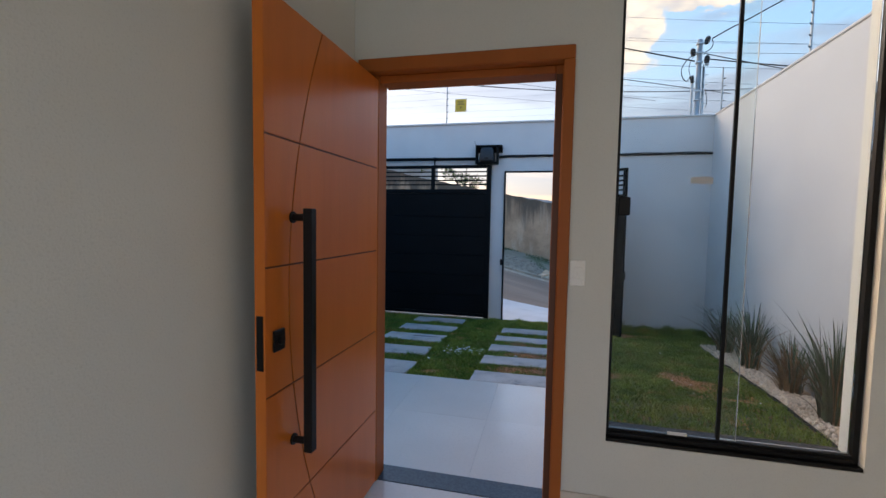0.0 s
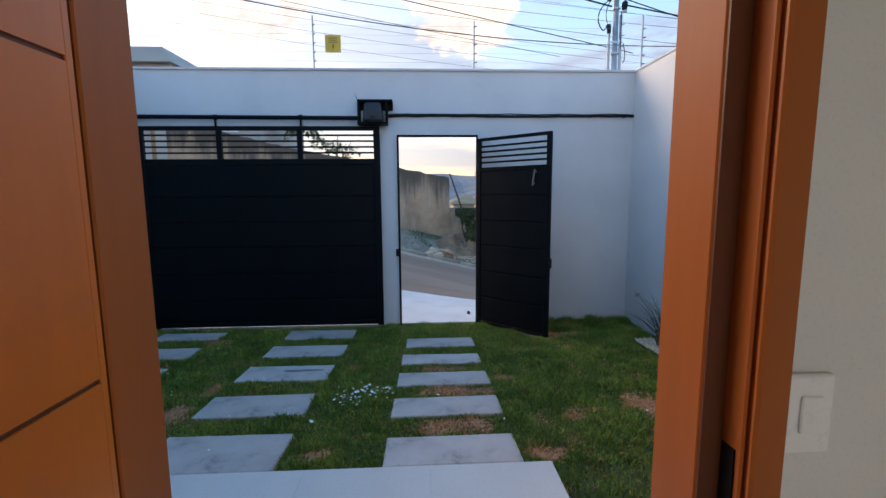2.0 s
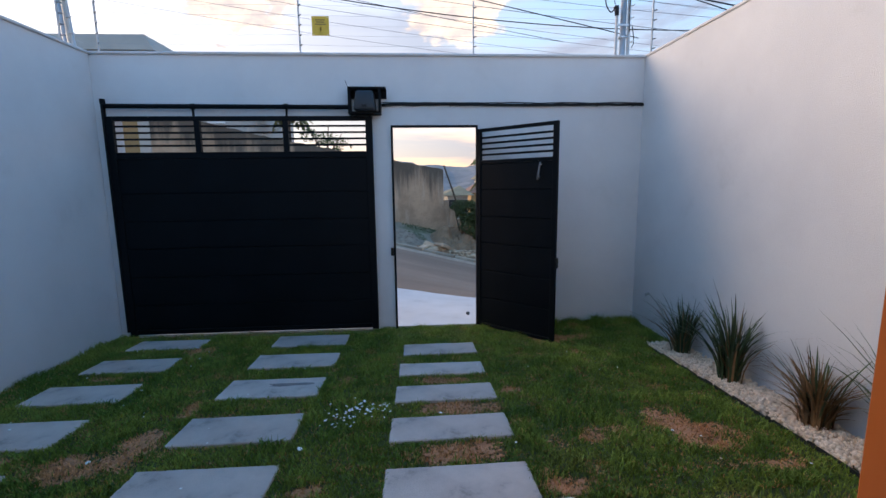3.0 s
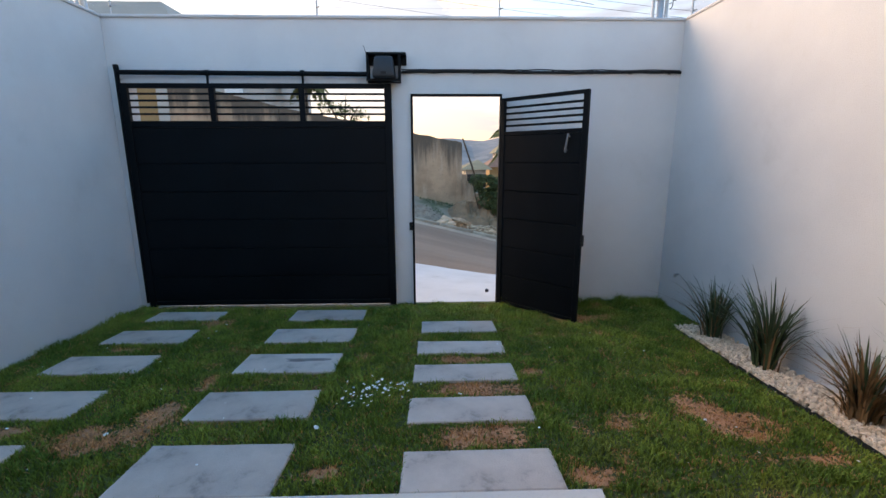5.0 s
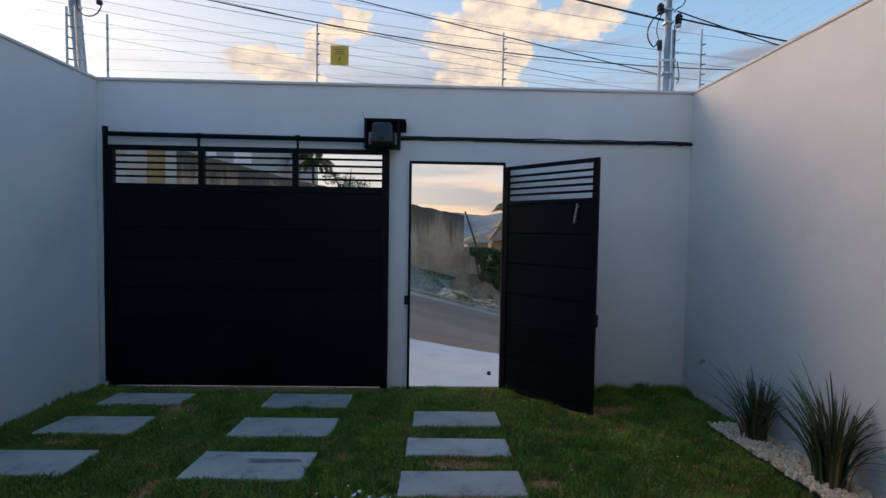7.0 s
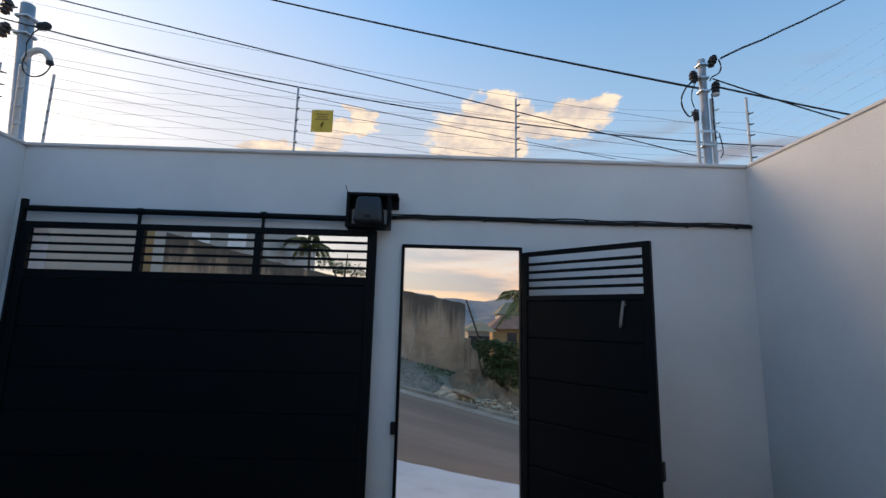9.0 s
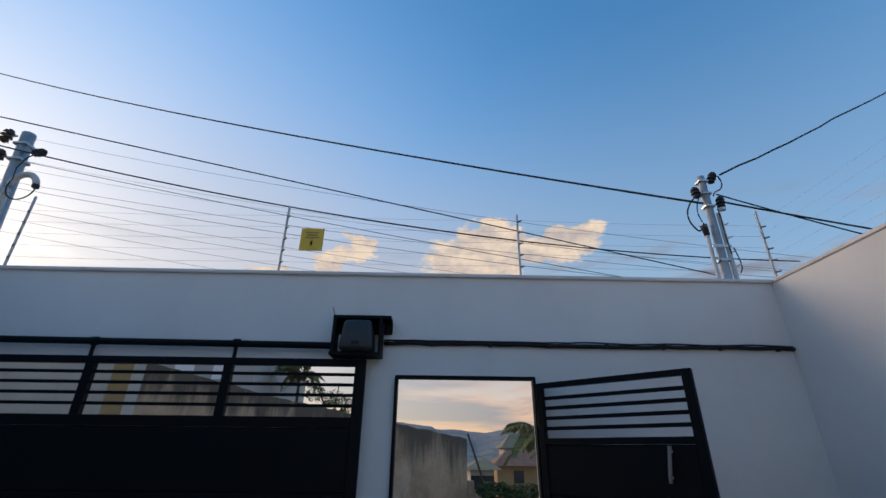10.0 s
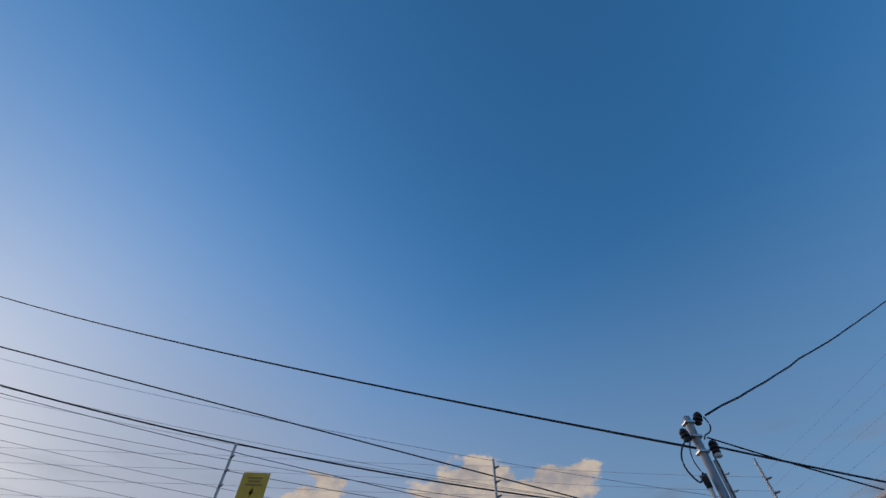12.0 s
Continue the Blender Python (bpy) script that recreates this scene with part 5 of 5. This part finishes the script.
def mound(name, material, label, cx, cy, rx, ry, tall, seed):
    """A low uneven heap that runs out into the ground round it."""
    xs, ys = steps(cx - rx, cx + rx, 34), steps(cy - ry, cy + ry, 26)

    def height(x, y):
        q = 1 - ((x - cx) / rx) ** 2 - ((y - cy) / ry) ** 2
        lump = 0.6 + 0.7 * noise.noise(Vector((x * 2.1, y * 2.1, seed))) + 0.35 * noise.noise(Vector((x * 6.5, y * 6.5, seed)))
        return land(x, y) - 0.03 + max(-0.02, tall * step(q, 0.0, 0.9) * max(0.15, lump) + 0.03 * step(q, 0.0, 0.3))

    tagged(new(name, sheet(name, xs, ys, height, [material])), label, "soil", kind="stuff")
    return height


bank_height = mound("earth_bank", EARTH, "bare brown earth bank below the broken wall", 2.0, 10.75, 1.25, 1.45, 0.55, 3.0)
spill_height = mound("dirt_spill", EARTH, "strip of brown dirt and debris behind the kerb", 1.9, 9.35, 1.75, 0.62, 0.22, 6.0)
gravel_height = mound("gravel_bed", GRAVEL, "spread of dull grey gravel below the wall", -0.55, 10.0, 1.25, 0.95, 0.20, 9.0)


def loose_stones(name, height, label, cx, cy, rx, ry, count, lo, hi, material, seed):
    rng = random.Random(seed)
    verts, faces = [], []
    hull = ((1, 0, 0), (0, 1, 0), (-1, 0, 0), (0, -1, 0), (0.1, 0.1, 0.8), (0, 0, -0.6))
    for i in range(count):
        a, q = rng.uniform(0, 6.283), math.sqrt(rng.random())
        x, y, s, turn = cx + rx * q * math.cos(a), cy + ry * q * math.sin(a), rng.uniform(lo, hi), rng.uniform(0, 6.283)
        k = len(verts)
        for h in hull:
            f = s * rng.uniform(0.7, 1.2)
            verts.append((x + f * (h[0] * math.cos(turn) - h[1] * math.sin(turn)), y + f * (h[0] * math.sin(turn) + h[1] * math.cos(turn)), max(height(x, y), land(x, y)) + f * h[2] * 0.7))
        faces += [(k, k + 1, k + 4), (k + 1, k + 2, k + 4), (k + 2, k + 3, k + 4), (k + 3, k, k + 4), (k + 1, k, k + 5), (k + 2, k + 1, k + 5), (k + 3, k + 2, k + 5), (k, k + 3, k + 5)]
    me = bpy.data.meshes.new(name)
    me.from_pydata(verts, [], faces)
    me.materials.append(material)
    tagged(new(name, me), label, "stones", kind="stuff")


loose_stones("gravel", gravel_height, "loose dull grey gravel stones", -0.5, 9.95, 1.1, 0.85, 500, 0.012, 0.034, GRAVEL, 71)
loose_stones("debris", spill_height, "small pale broken stones in the dirt", 2.0, 9.35, 1.5, 0.5, 420, 0.015, 0.055, RUBBLE, 72)


def rubble_heap():
    rng = random.Random(17)
    for i in range(30):
        big = i < 5
        s = rng.uniform(0.22, 0.34) if big else rng.uniform(0.05, 0.12)
        x = 0.62 + 0.15 * i if big else 0.9 + 1.9 * rng.random() ** 0.8
        y = rng.uniform(9.0, 9.25) if big else rng.uniform(8.95, 9.7)
        bm = box(-s, s, -s * rng.uniform(0.5, 0.8), s * rng.uniform(0.5, 0.8), -s * 0.25, s * 0.25, s * 0.08)
        for v in bm.verts:
            v.co += s * 0.28 * noise.noise_vector(v.co * (2.2 / s) + Vector((i * 3.7, 0, 0)))
        ob = solid("rubble_block", bm, RUBBLE, "broken pale lump of concrete rubble on the verge", "rubble", "rubble on the verge")
        ob.matrix_world = pose(x, y, max(land(x, y), spill_height(x, y)) + s * 0.22, rng.uniform(-20, 20), rng.uniform(-18, 28), rng.uniform(0, 360))


rubble_heap()
pebble = bmesh.new()
bmesh.ops.create_icosphere(pebble, subdivisions=1, radius=0.028)
tagged(part("stone", pebble, PLASTIC), "small dark stone lying on the pavement", "stone").matrix_world = pose(0.93, 0.62, land(0.93, 0.62) + 0.044)


def verge_grass():
    rng = random.Random(31)
    pts = []
    while len(pts) < 4200:
        x, y = rng.uniform(-6, 3.2), rng.uniform(9.2, 11.95)
        if noise.noise(Vector((x * 0.9, y * 1.2, 4.0))) + 0.25 * (y - 11.0) > -0.02:
            pts.append((x, y))

    def blade(i):
        x, y = pts[i]
        a, t = rng.uniform(0, 6.283), rng.uniform(0, 6.283)
        return (Vector((x, y, land(x, y))), Vector((math.cos(a), math.sin(a), 0)) * rng.uniform(0.1, 0.7), Vector((math.cos(t), math.sin(t), 0)), rng.uniform(0.03, 0.12), rng.uniform(0.010, 0.020), 0.15)
    tagged(new("verge_grass", ribbons("verge_grass", LEAF, len(pts), blade, 2)), "rough weeds along the foot of the wall", "grass", kind="stuff")


verge_grass()


def far_house(x, y, w, d, h, turn):
    f = thing("far_house", "small pale house with a clay roof down in the valley", "house", at=(x, y, land(x, y) - 0.5), turn=turn, group="houses in the valley")
    part("wall", box(-w / 2, w / 2, -d / 2, d / 2, 0, h), FAR_WALL, f)
    bm = bmesh.new()
    e = 0.5
    a = [bm.verts.new(p) for p in ((-w / 2 - e, -d / 2 - e, h + 0.01), (w / 2 + e, -d / 2 - e, h + 0.01), (w / 2 + e, d / 2 + e, h + 0.01), (-w / 2 - e, d / 2 + e, h + 0.01))]
    r = [bm.verts.new((-w / 2 - e, 0, h + 1.6)), bm.verts.new((w / 2 + e, 0, h + 1.6))]
    bm.faces.new((a[0], a[1], r[1], r[0]))
    bm.faces.new((a[2], a[3], r[0], r[1]))
    bm.faces.new((a[1], a[2], r[1]))
    bm.faces.new((a[3], a[0], r[0]))
    bm.faces.new(a[::-1])
    part("roof", bm, ROOF, f)
    for k in (-0.25, 0.25):
        part("window", box(w * k - 0.6, w * k + 0.6, -d / 2 - 0.05, -d / 2 - 0.002, h * 0.35, h * 0.35 + 1.1), DARK_GLASS, f)


def terrace_house(x0, x1, y, eave, peak, wall_m, roof_m, label):
    h = thing("terrace_house", label, "house")
    base = land((x0 + x1) / 2, y) - 1.5
    part("wall", box(x0, x1, y, y + 5.0, base, eave), wall_m, h)
    bm = bmesh.new()
    a = [bm.verts.new(q) for q in ((x0 - 0.5, y - 0.6, eave + 0.01), (x1 + 0.5, y - 0.6, eave + 0.01), (x1 + 0.5, y + 5.6, eave + 0.01), (x0 - 0.5, y + 5.6, eave + 0.01))]
    r = [bm.verts.new((x0 + 1.2, y + 2.5, peak)), bm.verts.new((x1 - 0.4, y + 2.5, peak))]
    for f in ((a[0], a[1], r[1], r[0]), (a[2], a[3], r[0], r[1]), (a[1], a[2], r[1]), (a[3], a[0], r[0]), a[::-1]):
        bm.faces.new(f)
    part("roof", bm, roof_m, h)
    for f in (0.3, 0.72):
        cx = x0 + (x1 - x0) * f
        part("window", box(cx - 0.45, cx + 0.45, y - 0.04, y - 0.002, eave - 1.35, eave - 0.35), DARK_GLASS, h)


terrace_house(6.2, 12.5, 40.0, 0.85, 2.05, ORANGE, ROOF, "ochre house with a clay roof below the street")
terrace_house(10.3, 17.5, 62.0, 2.5, 4.35, BEIGE, OLIVE_ROOF, "beige house with an olive roof further down")
terrace_house(3.0, 4.6, 30.0, 0.85, 1.62, FAR_WALL, OLIVE_ROOF, "small shed with a dull olive roof")

rng = random.Random(3)
for i in range(26):
    yy = rng.uniform(60, 300)
    far_house(rng.uniform(0.02, 0.30) * yy + rng.uniform(-2, 6), yy, rng.uniform(7, 12), rng.uniform(6, 9), rng.uniform(2.8, 5.0), rng.uniform(-30, 30))


def valley_trees():
    rng = random.Random(44)
    verts, faces = [], []
    for i in range(420):
        y = rng.uniform(70, 480)
        x = rng.uniform(-0.25, 0.55) * y
        z, r = land(x, y), rng.uniform(1.5, 4.0)
        for k in range(44):
            v = Vector((rng.gauss(0, 0.5), rng.gauss(0, 0.5), rng.gauss(0, 0.4))) * r
            c = Vector((x, y, z + r * 0.8)) + v
            e = Euler((rng.uniform(-1, 1), rng.uniform(-1, 1), rng.uniform(0, 6.28))).to_matrix()
            n = len(verts)
            for p in ((-0.5, 0, 0), (0, -0.4, 0.1), (0.5, 0, 0), (0, 0.4, 0.1)):
                verts.append((c + e @ (Vector(p) * r * 0.34))[:])
            faces.append((n, n + 1, n + 2, n + 3))
    me = bpy.data.meshes.new("valley_trees")
    me.from_pydata(verts, [], faces)
    me.materials.append(LEAF)
    tagged(new("valley_trees", me), "scattered dark trees over the valley", "trees", kind="stuff")


valley_trees()

# ---------------------------------------------------------------- tiles, last
lay_tiles(floor, ROOM_X0, ROOM_X1, -8.4, -4.764, 0.82, 0.82, FLOOR, "indoor_tile")
lay_tiles(porch, X_LEFT, 0.985, -4.608, -3.142, 0.74, 0.74, FLOOR - 0.010, "porch_tile")
